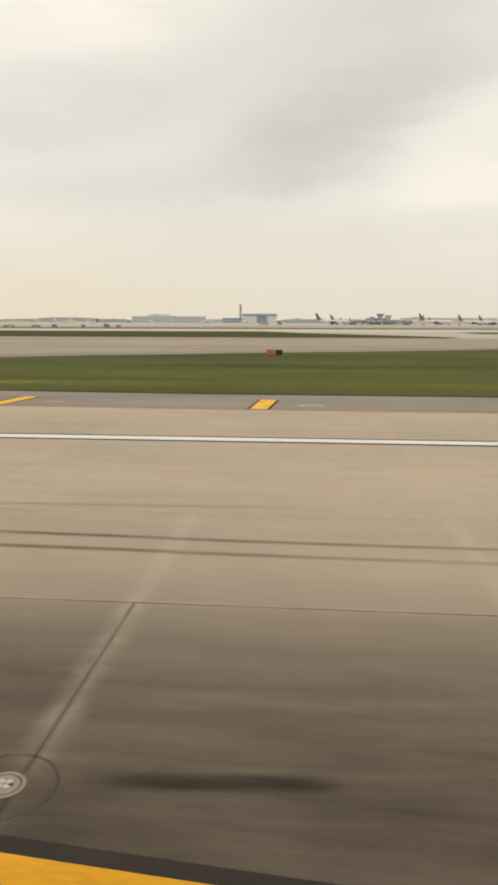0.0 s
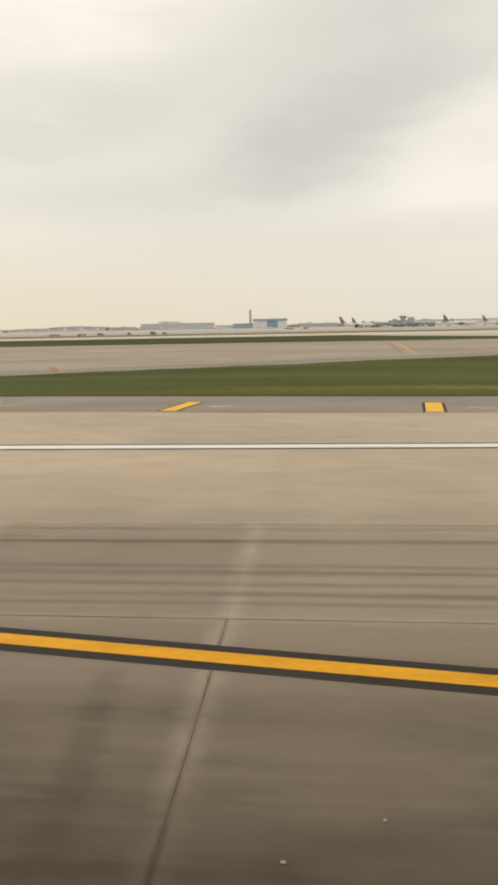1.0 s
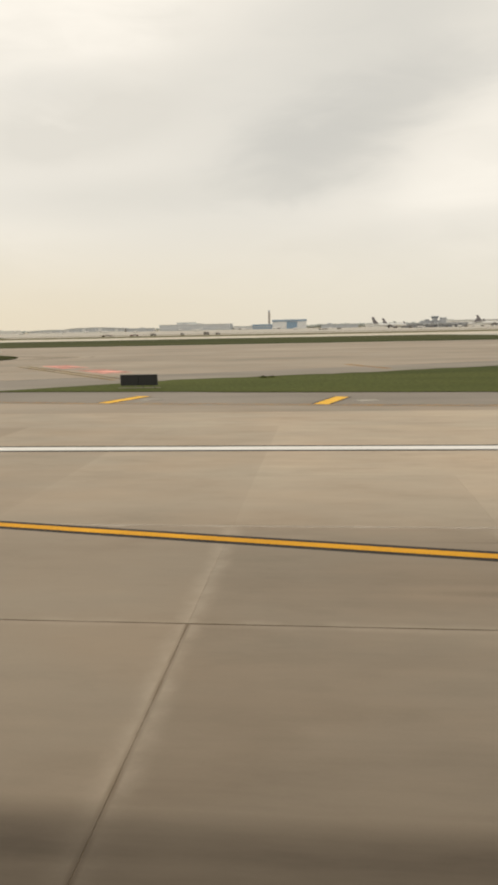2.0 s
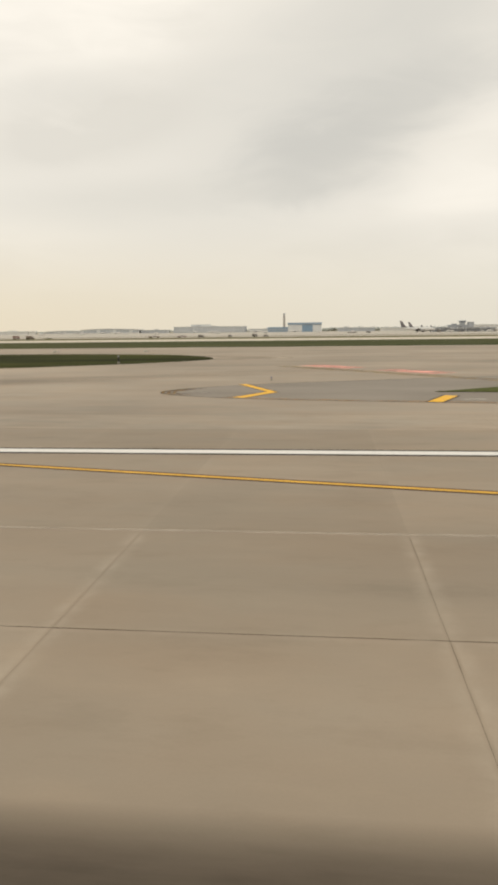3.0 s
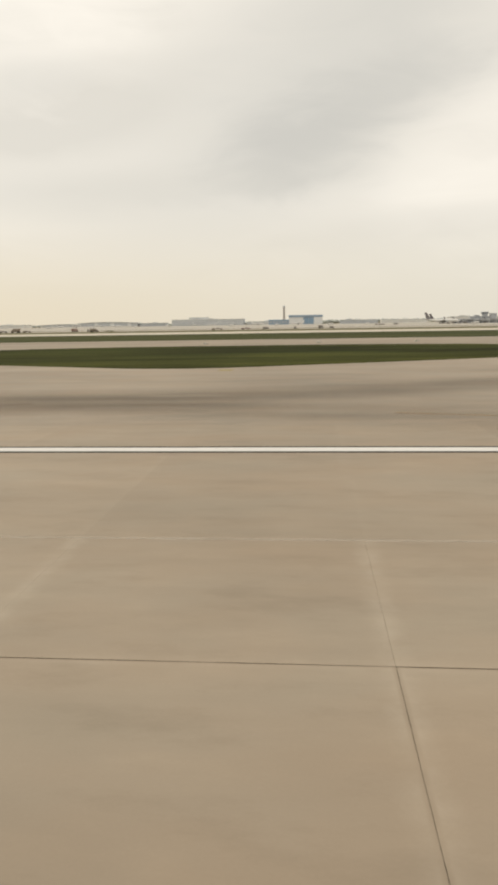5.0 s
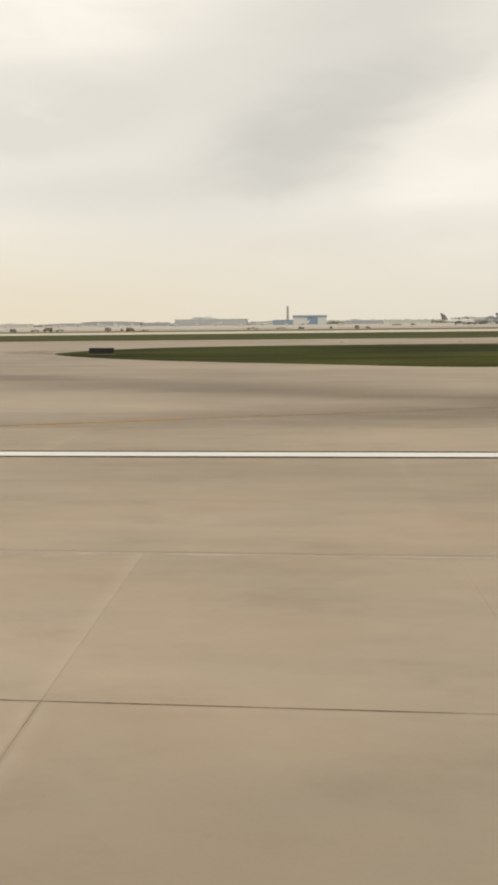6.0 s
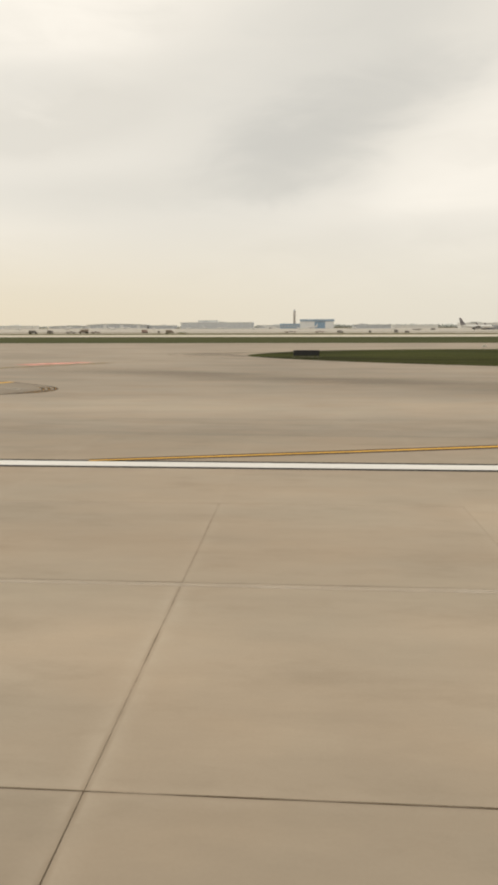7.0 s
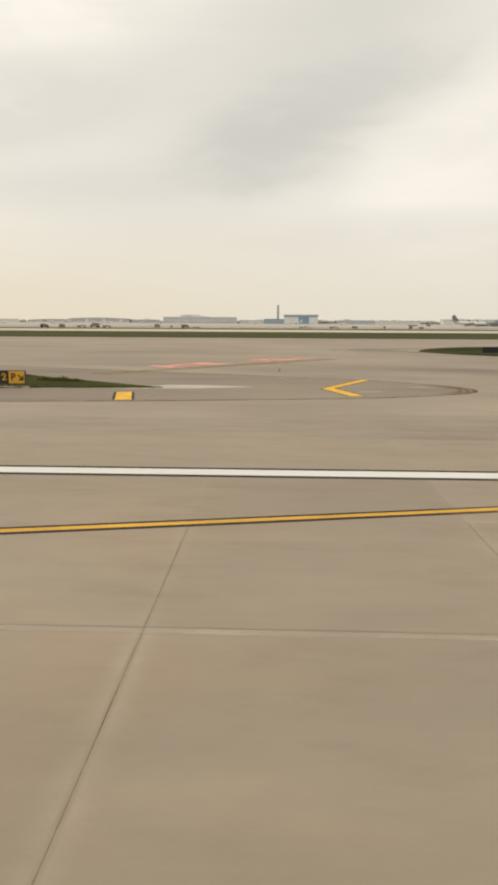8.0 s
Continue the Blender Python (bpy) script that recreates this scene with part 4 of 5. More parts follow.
# streaks that many landings left along the second lane
streaks = random.Random(31)
for _ in range(24):
    x, y, reach = streaks.uniform(-33, -64), streaks.uniform(6.2, 11.2), streaks.uniform(5, 13)
    part("tyre_streak", smear([(x + reach * u, y + 0.05 * math.sin(3 * u + x)) for u in (1, 0.6, 0.2, -0.2, -0.6, -1)], streaks.uniform(0.16, 0.55), 0.0035), STREAK_FILM, None,
         "faint long rubber streak on the concrete", "tyre mark", kind="structure")

for x, y in ((-157.68, 16.15), (-153.97, 15.26), (-150.42, 14.24)):
    part("scuff", smear([(x - 0.4, y + 0.02), (x - 0.15, y), (x + 0.15, y - 0.02), (x + 0.4, y)], 0.3, 0.0055), RUBBER, None, "small dark scuff on the concrete", "stain", kind="structure")

# short scuffs, and rusty patches where water stood
SCUFFS = ((-124.5, 3.1, -123.6, 2.85), (-123.0, 2.1, -121.8, 1.95), (-128.3, 11.0, -125.9, 10.93), (-126.7, 9.68, -125.8, 9.62), (-122.3, 9.09, -120.3, 9.07),
          (-125.4, 2.38, -123.9, 2.2), (-103.4, 3.8, -99.0, 3.3), (-100.2, 2.45, -96.8, 2.05), (-102.5, 5.1, -98.6, 4.7),
          (-40.6, 1.45, -38.4, 1.2), (-55.2, 1.79, -52.9, 1.75), (-59.8, 7.5, -56.4, 7.2))
for k, (xa, ya, xb, yb) in enumerate(SCUFFS):
    bend = 0.06 * math.sin(2.3 * k)
    part("scuff", smear(smooth([(xa, ya), ((2 * xa + xb) / 3, (2 * ya + yb) / 3 + bend), ((xa + 2 * xb) / 3, (ya + 2 * yb) / 3 - bend), (xb, yb)], 5), 0.16 + 0.05 * abs(xb - xa) + 0.05 * (k % 3), 0.0055),
         SCUFF_FILM, None, "faint dark scuff on the concrete", "stain", kind="structure")
for k, (x, y, half, width) in enumerate(((-123.7, 4.0, 1.2, 1.5), (-125.4, 3.9, 1.3, 1.4), (-124.1, 1.7, 1.5, 1.0), (-141.0, 3.6, 1.7, 1.4), (-157.5, 4.5, 1.6, 1.4), (-19.5, 3.1, 1.9, 1.5), (-17.4, 3.6, 1.7, 1.5))):
    part("rust_patch", smear(smooth([(x - half, y + 0.1), (x - 0.3 * half, y - 0.12), (x + 0.4 * half, y + 0.1), (x + half, y)], 5), width, 0.006),
         RUST_FILM, None, "faint reddish stain on the concrete", "stain", kind="structure")


# ---- lights set in the pavement ----
def ring(bm, r0, r1, z0, z1, n=32):
    """A flat ring with an upright rim."""
    loops = []
    for r, z in ((r1, z0), (r1, z1), (r0, z1), (r0, z0)):
        loops.append([bm.verts.new((r * math.cos(2 * math.pi * k / n), r * math.sin(2 * math.pi * k / n), z)) for k in range(n)])
    for p, q in zip(loops, loops[1:]):
        for k in range(n):
            bm.faces.new((p[k], p[(k + 1) % n], q[(k + 1) % n], q[k]))
    bmesh.ops.recalc_face_normals(bm, faces=bm.faces)
    return bm


def flush_light(ringed, pale):
    ob = thing("flush_light", pose(0, 0, 0), "round steel flush light in a sealed ring on the runway" if ringed else "small round steel flush light set in the runway",
               "light", "exit lights")
    if ringed:
        part("sealant_ring", ring(bmesh.new(), 0.49, 0.525, -0.01, 0.005), RING, ob, "dark sealant ring")
    part("collar", ring(bmesh.new(), 0.17, 0.27 if pale else 0.21, -0.01, 0.008), GROUT if pale else COLLAR, ob, "dull grout collar")
    part("fitting", tube(bmesh.new(), 0, 0, -0.01, 0.012, 0.165, 0.15, 24), COLLAR if ringed else STEEL, ob, "round steel fitting")
    bm = bmesh.new()
    for turn in (45, 135):
        bmesh.ops.create_cube(bm, size=1, matrix=pose(0, 0, 0.014, 0, 0, turn) @ Matrix.Diagonal((0.17, 0.05, 0.012, 1)))
    part("cross_bar", bm, TIP, ob, "pale steel cross bars")
    for turn in (0, 180):
        bm = bmesh.new()
        bmesh.ops.create_cube(bm, size=1, matrix=pose(0, 0, 0.012, 0, 0, turn) @ Matrix.Translation((0.07, 0, 0)) @ Matrix.Diagonal((0.045, 0.03, 0.02, 1)))
        part("lens", bm, GLASS, ob)
    return ob


for ringed, pale, spots in ((True, False, [(-2.93, 0.99), (-32.38, 4.47)]), (False, False, [(-17.45, 2.48)]), (False, True, [(-46.9, 6.85), (-61.55, 8.95)])):
    first_light = flush_light(ringed, pale)
    first_light.matrix_basis = pose(*spots[0], 0)
    for x, y in spots[1:]:
        copy_thing(first_light, pose(x, y, 0))
# the long joint between the two lanes nearest the centre line is sealed wider
for x0, count, y, width, mat, label in ((45, 60, LANE, 0.024, JOINT_WORN, "dark worn sealant in a long runway joint"),
                                        (-191, 33, LANE, 0.024, JOINT_WORN, "dark worn sealant in a long runway joint"),
                                        (-190, 33, 2 * LANE + 0.02, 0.03, JOINT_OLD, "old dusty sealant in a long runway joint"),
                                        (30, 88, 2 * LANE - 0.11, 0.17, PALE_DUST, "pale worn strip beside a long runway joint")):
    part("joint_seal", ribbon(bmesh.new(), [(x0 - 4 * k, y + 0.004 * math.sin(2.1 * k)) for k in range(count)], width, 0.003), mat, None, label, "joint", kind="structure")


for x, y, r in ((-36.4, 1.13, 0.018), (-37.3, 0.54, 0.021)):
    bm = bmesh.new()
    bmesh.ops.create_icosphere(bm, subdivisions=2, radius=r, matrix=Matrix.Translation((x, y, 0.4 * r)) @ Matrix.Diagonal((1.2, 0.9, 0.6, 1)))
    for v in bm.verts:
        v.co += Vector((0.1 * r * math.sin(900 * v.co.y), 0.1 * r * math.sin(700 * v.co.x), 0))
    part("pebble", bm, PEBBLE, None, "small pale pebble lying on the runway", "pebble", group="pebbles")


# ---- signs ----
def letters(text, size, material, parent, m):
    curve = bpy.data.curves.new("letters", "FONT")
    curve.body, curve.size, curve.extrude, curve.offset = text, size, 0.004, 0.014
    curve.align_x, curve.align_y = "CENTER", "CENTER"
    tmp = new("letters", curve)
    me = bpy.data.meshes.new_from_object(tmp.evaluated_get(bpy.context.evaluated_depsgraph_get()))
    bpy.data.objects.remove(tmp)
    me.materials.clear()
    me.materials.append(material)
    ob = new("letters", me)
    ob.parent = parent
    ob.matrix_basis = m
    return ob


def guidance_sign(x, y, turn, panels, label, height=0.86, lift=0.2, pad=None):
    """panels: (width, material) from one end to the other; the face looks along -y before the turn."""
    total = sum(w for w, _ in panels)
    ob = thing("guidance_sign", pose(x, y, 0.03, 0, 0, turn), label, "sign")
    bm = bmesh.new()
    box(bm, -total / 2 - 0.2, total / 2 + 0.2, -0.2, 0.2, -0.03, 0.03, 0.01)
    part("pad", bm, pad or PAD, ob, "dull concrete pad" if pad is None else "pale concrete pad")
    at = -total / 2
    made = []
    for w, mat in panels:
        bm = bmesh.new()
        box(bm, at, at + w, -0.11, 0.11, lift, lift + height, 0.02)
        cabinet = part("cabinet", bm, SIGN_BLACK, ob)
        if mat is not SIGN_BLACK:
            bm = bmesh.new()
            box(bm, at + 0.03, at + w - 0.03, -0.122, -0.108, lift + 0.04, lift + height - 0.04)
            part("face", bm, mat, cabinet)
        for px in (at + 0.2 * w, at + 0.8 * w):
            bm = bmesh.new()
            tube(bm, px, 0, 0.03, lift + 0.02, 0.035, 0.03, 8)
            part("post", bm, POST, ob)
        made.append((cabinet, at + w / 2))
        at += w
    return ob, made, lift + height / 2


sign, cabs, mid = guidance_sign(-279.15, 48.4, 0, [(1.12, SIGN_BLACK), (1.08, SIGN_YELLOW)], "black and yellow taxiway sign on low posts in grass", pad=TIP)
letters("2", 0.62, SIGN_YELLOW, cabs[0][0], pose(cabs[0][1] + 0.28, -0.125, mid, 90, 0, 0))
letters("P", 0.62, SIGN_BLACK, cabs[1][0], pose(cabs[1][1] - 0.22, -0.135, mid, 90, 0, 0))
bm = bmesh.new()
ribbon(bm, [(-0.14, 0.16), (0.12, -0.12)], 0.09, 0.006)
ribbon(bm, [(0.16, 0.1), (0.16, -0.16)], 0.09, 0.006)
ribbon(bm, [(-0.1, -0.16), (0.205, -0.16)], 0.09, 0.006)
arrow = part("arrow", bm, SIGN_BLACK, cabs[1][0])
arrow.matrix_basis = pose(cabs[1][1] + 0.24, -0.132, mid, 90, 0, 0)
guidance_sign(-86.2, 51.0, 180, [(1.45, SIGN_BLACK), (1.45, SIGN_BLACK)], "plain black back of a taxiway sign on grass", 0.84)
guidance_sign(-231.5, 105.9, 180, [(1.24, SIGN_BLACK), (1.24, SIGN_BLACK), (1.24, SIGN_BLACK)], "plain black back of a long taxiway sign", 0.8)
guidance_sign(-136.6, 102.6, -73.7, [(1.2, SIGN_BLACK), (2.0, SIGN_YELLOW_SHADED), (1.5, SIGN_RED_SHADED), (1.8, SIGN_YELLOW_SHADED), (0.8, SIGN_BLACK)],
              "long sign with black, yellow and red panels on grass", 0.72)
guidance_sign(-5.4, 91.3, 0, [(1.25, SIGN_FADED), (0.8, SIGN_BLACK)], "small red and black runway sign on grass", 0.66, 0.1)


def edge_light():
    ob = thing("edge_light", pose(0, 0, 0), "small blue taxiway edge light on a short stem", "light", "edge lights")
    part("stem", tube(bmesh.new(), 0, 0, 0.0, 0.2, 0.022, 0.018, 8), POST, ob)
    part("base", tube(bmesh.new(), 0, 0, 0.0, 0.05, 0.12, 0.1, 12), SIGN_BLACK, ob)
    bm = bmesh.new()
    tube(bm, 0, 0, 0.2, 0.29, 0.045, 0.04, 10)
    tube(bm, 0, 0, 0.29, 0.31, 0.04, 0.01, 10)
    part("lens", bm, LAMP_BLUE, ob, "blue glass lens")
    return ob


first_edge = edge_light()
spots = [(-110.6, 62.2), (-261.7, 66.2), (-167.6, 160.9), (-146.4, 161.2), (-192.8, 161.4)]
first_edge.matrix_basis = pose(*spots[0], 0)
for x, y in spots[1:]:
    copy_thing(first_edge, pose(x, y, 0))


def marker_block(x, y):
    """A low cast block with a sloped top, beside an edge light."""
    ob = thing("marker_block", pose(x, y, 0.005), "low pale concrete marker block at the taxiway's edge", "marker", "marker blocks")
    part("base", box(bmesh.new(), -0.55, 0.55, -0.3, 0.3, 0.0, 0.12, 0.02), TIP, ob)
    bm = bmesh.new()
    tube(bm, 0, 0, 0.12, 0.42, 0.45, 0.3, 4)
    part("cap", bm, TIP, ob)


for x, y in ((-168.2, 159.9), (-147.0, 160.2), (-193.4, 160.4)):
    marker_block(x, y)


# ---- grass along the edges of the lawns ----
def fringe(name, line, count, tall, material, seed):
    """Short blades that lean over the edge of a lawn along a line."""
    rnd = random.Random(seed)
    verts, faces = [], []
    for _ in range(count):
        i = rnd.randrange(len(line) - 1)
        (xa, ya), (xb, yb) = line[i], line[i + 1]
        u = rnd.random()
        x, y = xa + u * (xb - xa) + rnd.gauss(0, 0.15), ya + u * (yb - ya) + rnd.gauss(0.05, 0.16)
        a, w, h, k = rnd.uniform(0, 6.283), rnd.uniform(0.05, 0.16), tall * rnd.uniform(0.3, 1.2), len(verts)
        verts += [(x - w * math.cos(a), y - w * math.sin(a), 0.0), (x + w * math.cos(a), y + w * math.sin(a), 0.0), (x + rnd.uniform(-0.1, 0.1), y, 0.02 + h)]
        faces.append((k, k + 1, k + 2))
    me = bpy.data.meshes.new(name)
    me.from_pydata(verts, [], faces)
    me.materials.append(material)
    return tagged(new(name, me), "short uneven grass blades along the lawn's edge", "grass", "", "stuff")


def even(line, step):
    out = [line[0]]
    for (xa, ya), (xb, yb) in zip(line, line[1:]):
        n = max(int(math.hypot(xb - xa, yb - ya) / step), 1)
        out += [(xa + (xb - xa) * k / n, ya + (yb - ya) * k / n) for k in range(1, n + 1)]
    return out


near_edge = even([q for q in smooth(GRASS_NEAR, 4) if q[0] < 45], 1.0)
# brighter yellowish band laid over the lawn, thinning out at its sides
part("short_grass", smear([(x, 46.6 + 0.0004 * (x + 10) ** 2) for x in range(30, -64, -4)], 11.0, 0.032), GRASS_FILM, None, "yellowish band of grass in the lawn", "grass", kind="structure")
fringe("grass_fringe", near_edge, 7000, 0.03, GRASS, 1)
fringe("grass_fringe", flip(near_edge), 4000, 0.08, DARK_GRASS, 3)
fringe("grass_fringe", even(isle_line, 1.0)[:120], 2500, 0.07, DARK_GRASS, 5)
# thin dark strip just outside the lawn's near edge
part("soil_edge", ribbon(bmesh.new(), [(x, y - 0.25) for x, y in near_edge], 0.45, 0.014), LAWN_EDGE_DARK, None, "narrow dark edge along the lawn", "soil", kind="structure")
part("lawn_kerb", ribbon(bmesh.new(), flip([(x, y - 0.3) for x, y in near_edge]), 0.5, 0.016), PALE_WORN, None, "narrow pale worn strip along the lawn", "kerb", kind="structure")


def weed_tuft(x, y, h, seed):
    """A loose clump of thin bent stems, densest in its middle."""
    rnd = random.Random(seed)
    bm = bmesh.new()
    for _ in range(220):
        a, r, w = rnd.uniform(0, 6.283), abs(rnd.gauss(0, 1.1 * h)), rnd.uniform(0.006, 0.018)
        px, py = r * math.cos(a), r * math.sin(a)
        t = h * rnd.uniform(0.3, 1.0) * max(1.0 - 0.3 * r / h, 0.25)
        bx, by = px * 1.25 + rnd.gauss(0, 0.05), py * 1.25 + rnd.gauss(0, 0.05)
        bm.faces.new([bm.verts.new(v) for v in ((px - w, py, 0), (px + w, py, 0), ((px + bx) / 2 + w, (py + by) / 2, 0.6 * t), (bx, by, t))])
    ob = part("weed_tuft", bm, GRASS, None, "ragged green tuft of weeds in the lawn", "weed", kind="stuff")
    ob.matrix_basis = pose(x, y, 0.03 if y < 400 else -0.12)
    return ob


for k, (x, y, h) in enumerate(((-322.5, 549, 1.4), (-319.6, 548, 1.1), (-277.1, 53.6, 0.5), (-276.1, 53.3, 0.3), (-278.6, 54.2, 0.3), (-77.3, 61.0, 0.25), (-76.6, 61.4, 0.2))):
    weed_tuft(x, y, h, 10 + k)


# ---- far buildings ----
def block(name, parent, x0, x1, y0, y1, z0, z1, material, label="", bevel=0.0):
    return part(name, box(bmesh.new(), x0, x1, y0, y1, z0, z1, bevel), material, parent, label)


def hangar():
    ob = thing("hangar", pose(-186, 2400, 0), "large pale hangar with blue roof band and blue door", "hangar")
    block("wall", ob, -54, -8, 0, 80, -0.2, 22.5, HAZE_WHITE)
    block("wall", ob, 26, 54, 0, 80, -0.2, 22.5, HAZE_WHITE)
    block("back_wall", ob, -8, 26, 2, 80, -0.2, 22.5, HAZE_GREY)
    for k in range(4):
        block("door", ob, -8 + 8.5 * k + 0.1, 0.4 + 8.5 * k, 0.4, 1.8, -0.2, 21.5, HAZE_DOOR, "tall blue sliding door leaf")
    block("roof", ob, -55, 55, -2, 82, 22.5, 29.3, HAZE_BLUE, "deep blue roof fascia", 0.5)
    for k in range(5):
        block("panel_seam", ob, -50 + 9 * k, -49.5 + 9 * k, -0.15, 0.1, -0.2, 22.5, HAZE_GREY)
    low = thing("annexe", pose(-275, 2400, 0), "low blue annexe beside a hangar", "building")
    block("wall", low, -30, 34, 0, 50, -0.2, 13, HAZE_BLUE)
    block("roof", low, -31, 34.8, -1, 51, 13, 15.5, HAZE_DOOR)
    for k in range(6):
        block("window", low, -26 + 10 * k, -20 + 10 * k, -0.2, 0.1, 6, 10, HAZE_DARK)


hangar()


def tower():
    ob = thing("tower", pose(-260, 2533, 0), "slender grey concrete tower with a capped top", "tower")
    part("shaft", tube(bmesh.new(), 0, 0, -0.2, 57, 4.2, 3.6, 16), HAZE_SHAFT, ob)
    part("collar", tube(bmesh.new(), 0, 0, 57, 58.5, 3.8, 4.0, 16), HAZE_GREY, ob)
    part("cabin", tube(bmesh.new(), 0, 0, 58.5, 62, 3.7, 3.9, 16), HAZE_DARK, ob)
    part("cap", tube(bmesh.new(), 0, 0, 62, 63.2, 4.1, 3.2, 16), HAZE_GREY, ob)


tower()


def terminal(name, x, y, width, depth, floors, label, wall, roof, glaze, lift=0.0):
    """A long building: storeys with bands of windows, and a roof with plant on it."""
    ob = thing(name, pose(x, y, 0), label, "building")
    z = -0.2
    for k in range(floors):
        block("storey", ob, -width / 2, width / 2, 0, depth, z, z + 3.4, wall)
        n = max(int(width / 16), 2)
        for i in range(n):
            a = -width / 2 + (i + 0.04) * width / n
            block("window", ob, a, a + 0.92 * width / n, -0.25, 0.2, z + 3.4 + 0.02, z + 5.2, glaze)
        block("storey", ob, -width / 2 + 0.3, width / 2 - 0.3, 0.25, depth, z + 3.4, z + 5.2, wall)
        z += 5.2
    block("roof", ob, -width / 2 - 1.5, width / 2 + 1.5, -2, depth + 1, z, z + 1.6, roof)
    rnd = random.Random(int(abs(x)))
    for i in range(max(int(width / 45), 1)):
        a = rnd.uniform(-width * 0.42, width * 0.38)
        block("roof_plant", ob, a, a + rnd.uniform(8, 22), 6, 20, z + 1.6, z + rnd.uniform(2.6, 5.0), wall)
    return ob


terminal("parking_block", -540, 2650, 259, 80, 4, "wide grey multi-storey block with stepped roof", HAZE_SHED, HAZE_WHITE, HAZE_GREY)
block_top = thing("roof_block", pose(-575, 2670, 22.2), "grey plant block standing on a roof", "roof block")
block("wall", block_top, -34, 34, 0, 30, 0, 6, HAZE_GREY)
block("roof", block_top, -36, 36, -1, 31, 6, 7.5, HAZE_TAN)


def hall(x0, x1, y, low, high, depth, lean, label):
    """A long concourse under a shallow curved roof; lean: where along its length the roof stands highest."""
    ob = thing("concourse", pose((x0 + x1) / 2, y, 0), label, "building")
    half, n = (x1 - x0) / 2, 18

    def crown(u):
        v = (u - lean) / (1 - lean) if u > lean else (lean - u) / lean
        return low + (high - low) * (1 - v * v)

    block("plinth", ob, -half, half, 0, depth, -0.2, 3.2, HAZE_TAN)
    for k in range(n):
        a, b = -half + 2 * half * k / n, -half + 2 * half * (k + 1) / n
        top = min(crown(k / n), crown((k + 1) / n)) - 1.8
        block("window", ob, a + 0.4, b - 0.4, 0.6, 1.2, 3.2, top - 2.2, HAZE_SHED if k % 5 else HAZE_WHITE)
        block("wall", ob, a, b, 0.8, depth - 1, top - 2.2, top, HAZE_GREY)
        block("pier", ob, a - 0.4, a + 0.4, 0.3, 1.4, 3.2, top, HAZE_GREY)
    block("core", ob, -half + 1, half - 1, 1.3, depth - 1, 3.2, low - 3, HAZE_GREY)
    bm = bmesh.new()
    rows = []
    for k in range(n + 1):
        x, z = -half - 2 + (2 * half + 4) * k / n, crown(k / n)
        rows.append([bm.verts.new(v) for v in ((x, -3, z - 1.8), (x, -3, z - 0.4), (x, depth / 2, z + 0.5), (x, depth + 2, z - 0.4), (x, depth + 2, z - 1.8))])
    for r, q in zip(rows, rows[1:]):
        for k in range(5):
            bm.faces.new((r[k], r[(k + 1) % 5], q[(k + 1) % 5], q[k]))
    bm.faces.new(rows[0])
    bm.faces.new(rows[-1][::-1])
    bmesh.ops.recalc_face_normals(bm, faces=bm.faces)
    part("roof", bm, HAZE_TAN, ob, "pale shallow curved roof")
    return ob


hall(-985, -772, 2550, 14.2, 18.2, 60, 0.45, "long pale concourse under a shallow curved roof")
hall(-1123, -986, 2556, 9.5, 12.8, 46, 0.75, "low pale concourse wing under a sloping roof")
terminal("concourse", -722, 2560, 92, 46, 2, "lower blue-grey concourse wing", HAZE_SHED, HAZE_GREY, HAZE_DARK)
terminal("concourse", -1250, 2600, 110, 60, 2, "low pale concourse far off", HAZE_TAN, HAZE_WHITE, HAZE_GREY)
terminal("concourse", -1420, 2640, 190, 60, 2, "low pale concourse far off", HAZE_GREY, HAZE_TAN, HAZE_GREY)
terminal("cargo_shed", -28, 2200, 108, 60, 2, "long low grey cargo shed", HAZE_SHED, HAZE_GREY, HAZE_SHED)
terminal("cargo_shed", -350, 2700, 100, 50, 2, "low pale shed behind the apron", HAZE_GREY, HAZE_GREY, HAZE_DARK)
terminal("cargo_shed", 140, 2500, 150, 50, 2, "low pale shed behind the apron", HAZE_TAN, HAZE_GREY, HAZE_GREY)
terminal("cargo_shed", 420, 2400, 300, 60, 3, "long pale shed behind the aircraft", HAZE_TAN, HAZE_GREY, HAZE_GREY)
terminal("concourse", 99, 1160, 92, 30, 1, "dark grey concourse among parked aircraft", GATE_DARK, GATE_GREY, GATE_GREY)
terminal("concourse", 330, 1300, 120, 30, 1, "low grey concourse behind parked aircraft", HAZE_GREY, HAZE_GREY, HAZE_DARK)


def ramp_tower():
    ob = thing("ramp_tower", pose(99, 1172, 6.6), "grey ramp control tower on a stepped block", "tower")
    block("base", ob, -22, 16, 0, 12, 0, 3.6, GATE_GREY)
    block("plant_room", ob, -16, -9, 2, 10, 3.6, 5.4, GATE_DARK)
    part("shaft", box(bmesh.new(), -3.6, 3.6, 2, 10, 3.6, 7.0, 0.3), GATE_GREY, ob)
    part("cabin", tube(bmesh.new(), 0, 6, 7.0, 10.0, 4.8, 6.2, 8), GATE_DARK, ob, "dark glazed cabin")
    part("roof", tube(bmesh.new(), 0, 6, 10.0, 11.0, 6.4, 5.2, 8), HAZE_GREY, ob)
    block("wing", ob, 8, 17, 1, 11, 3.6, 7.6, GATE_GREY)
    block("wing_roof", ob, 7.4, 17.6, 0.4, 11.6, 7.6, 8.3, HAZE_GREY)
    part("mast", tube(bmesh.new(), -3, 6, 11.0, 14, 0.2, 0.1, 6), HAZE_GREY, ob)


ramp_tower()


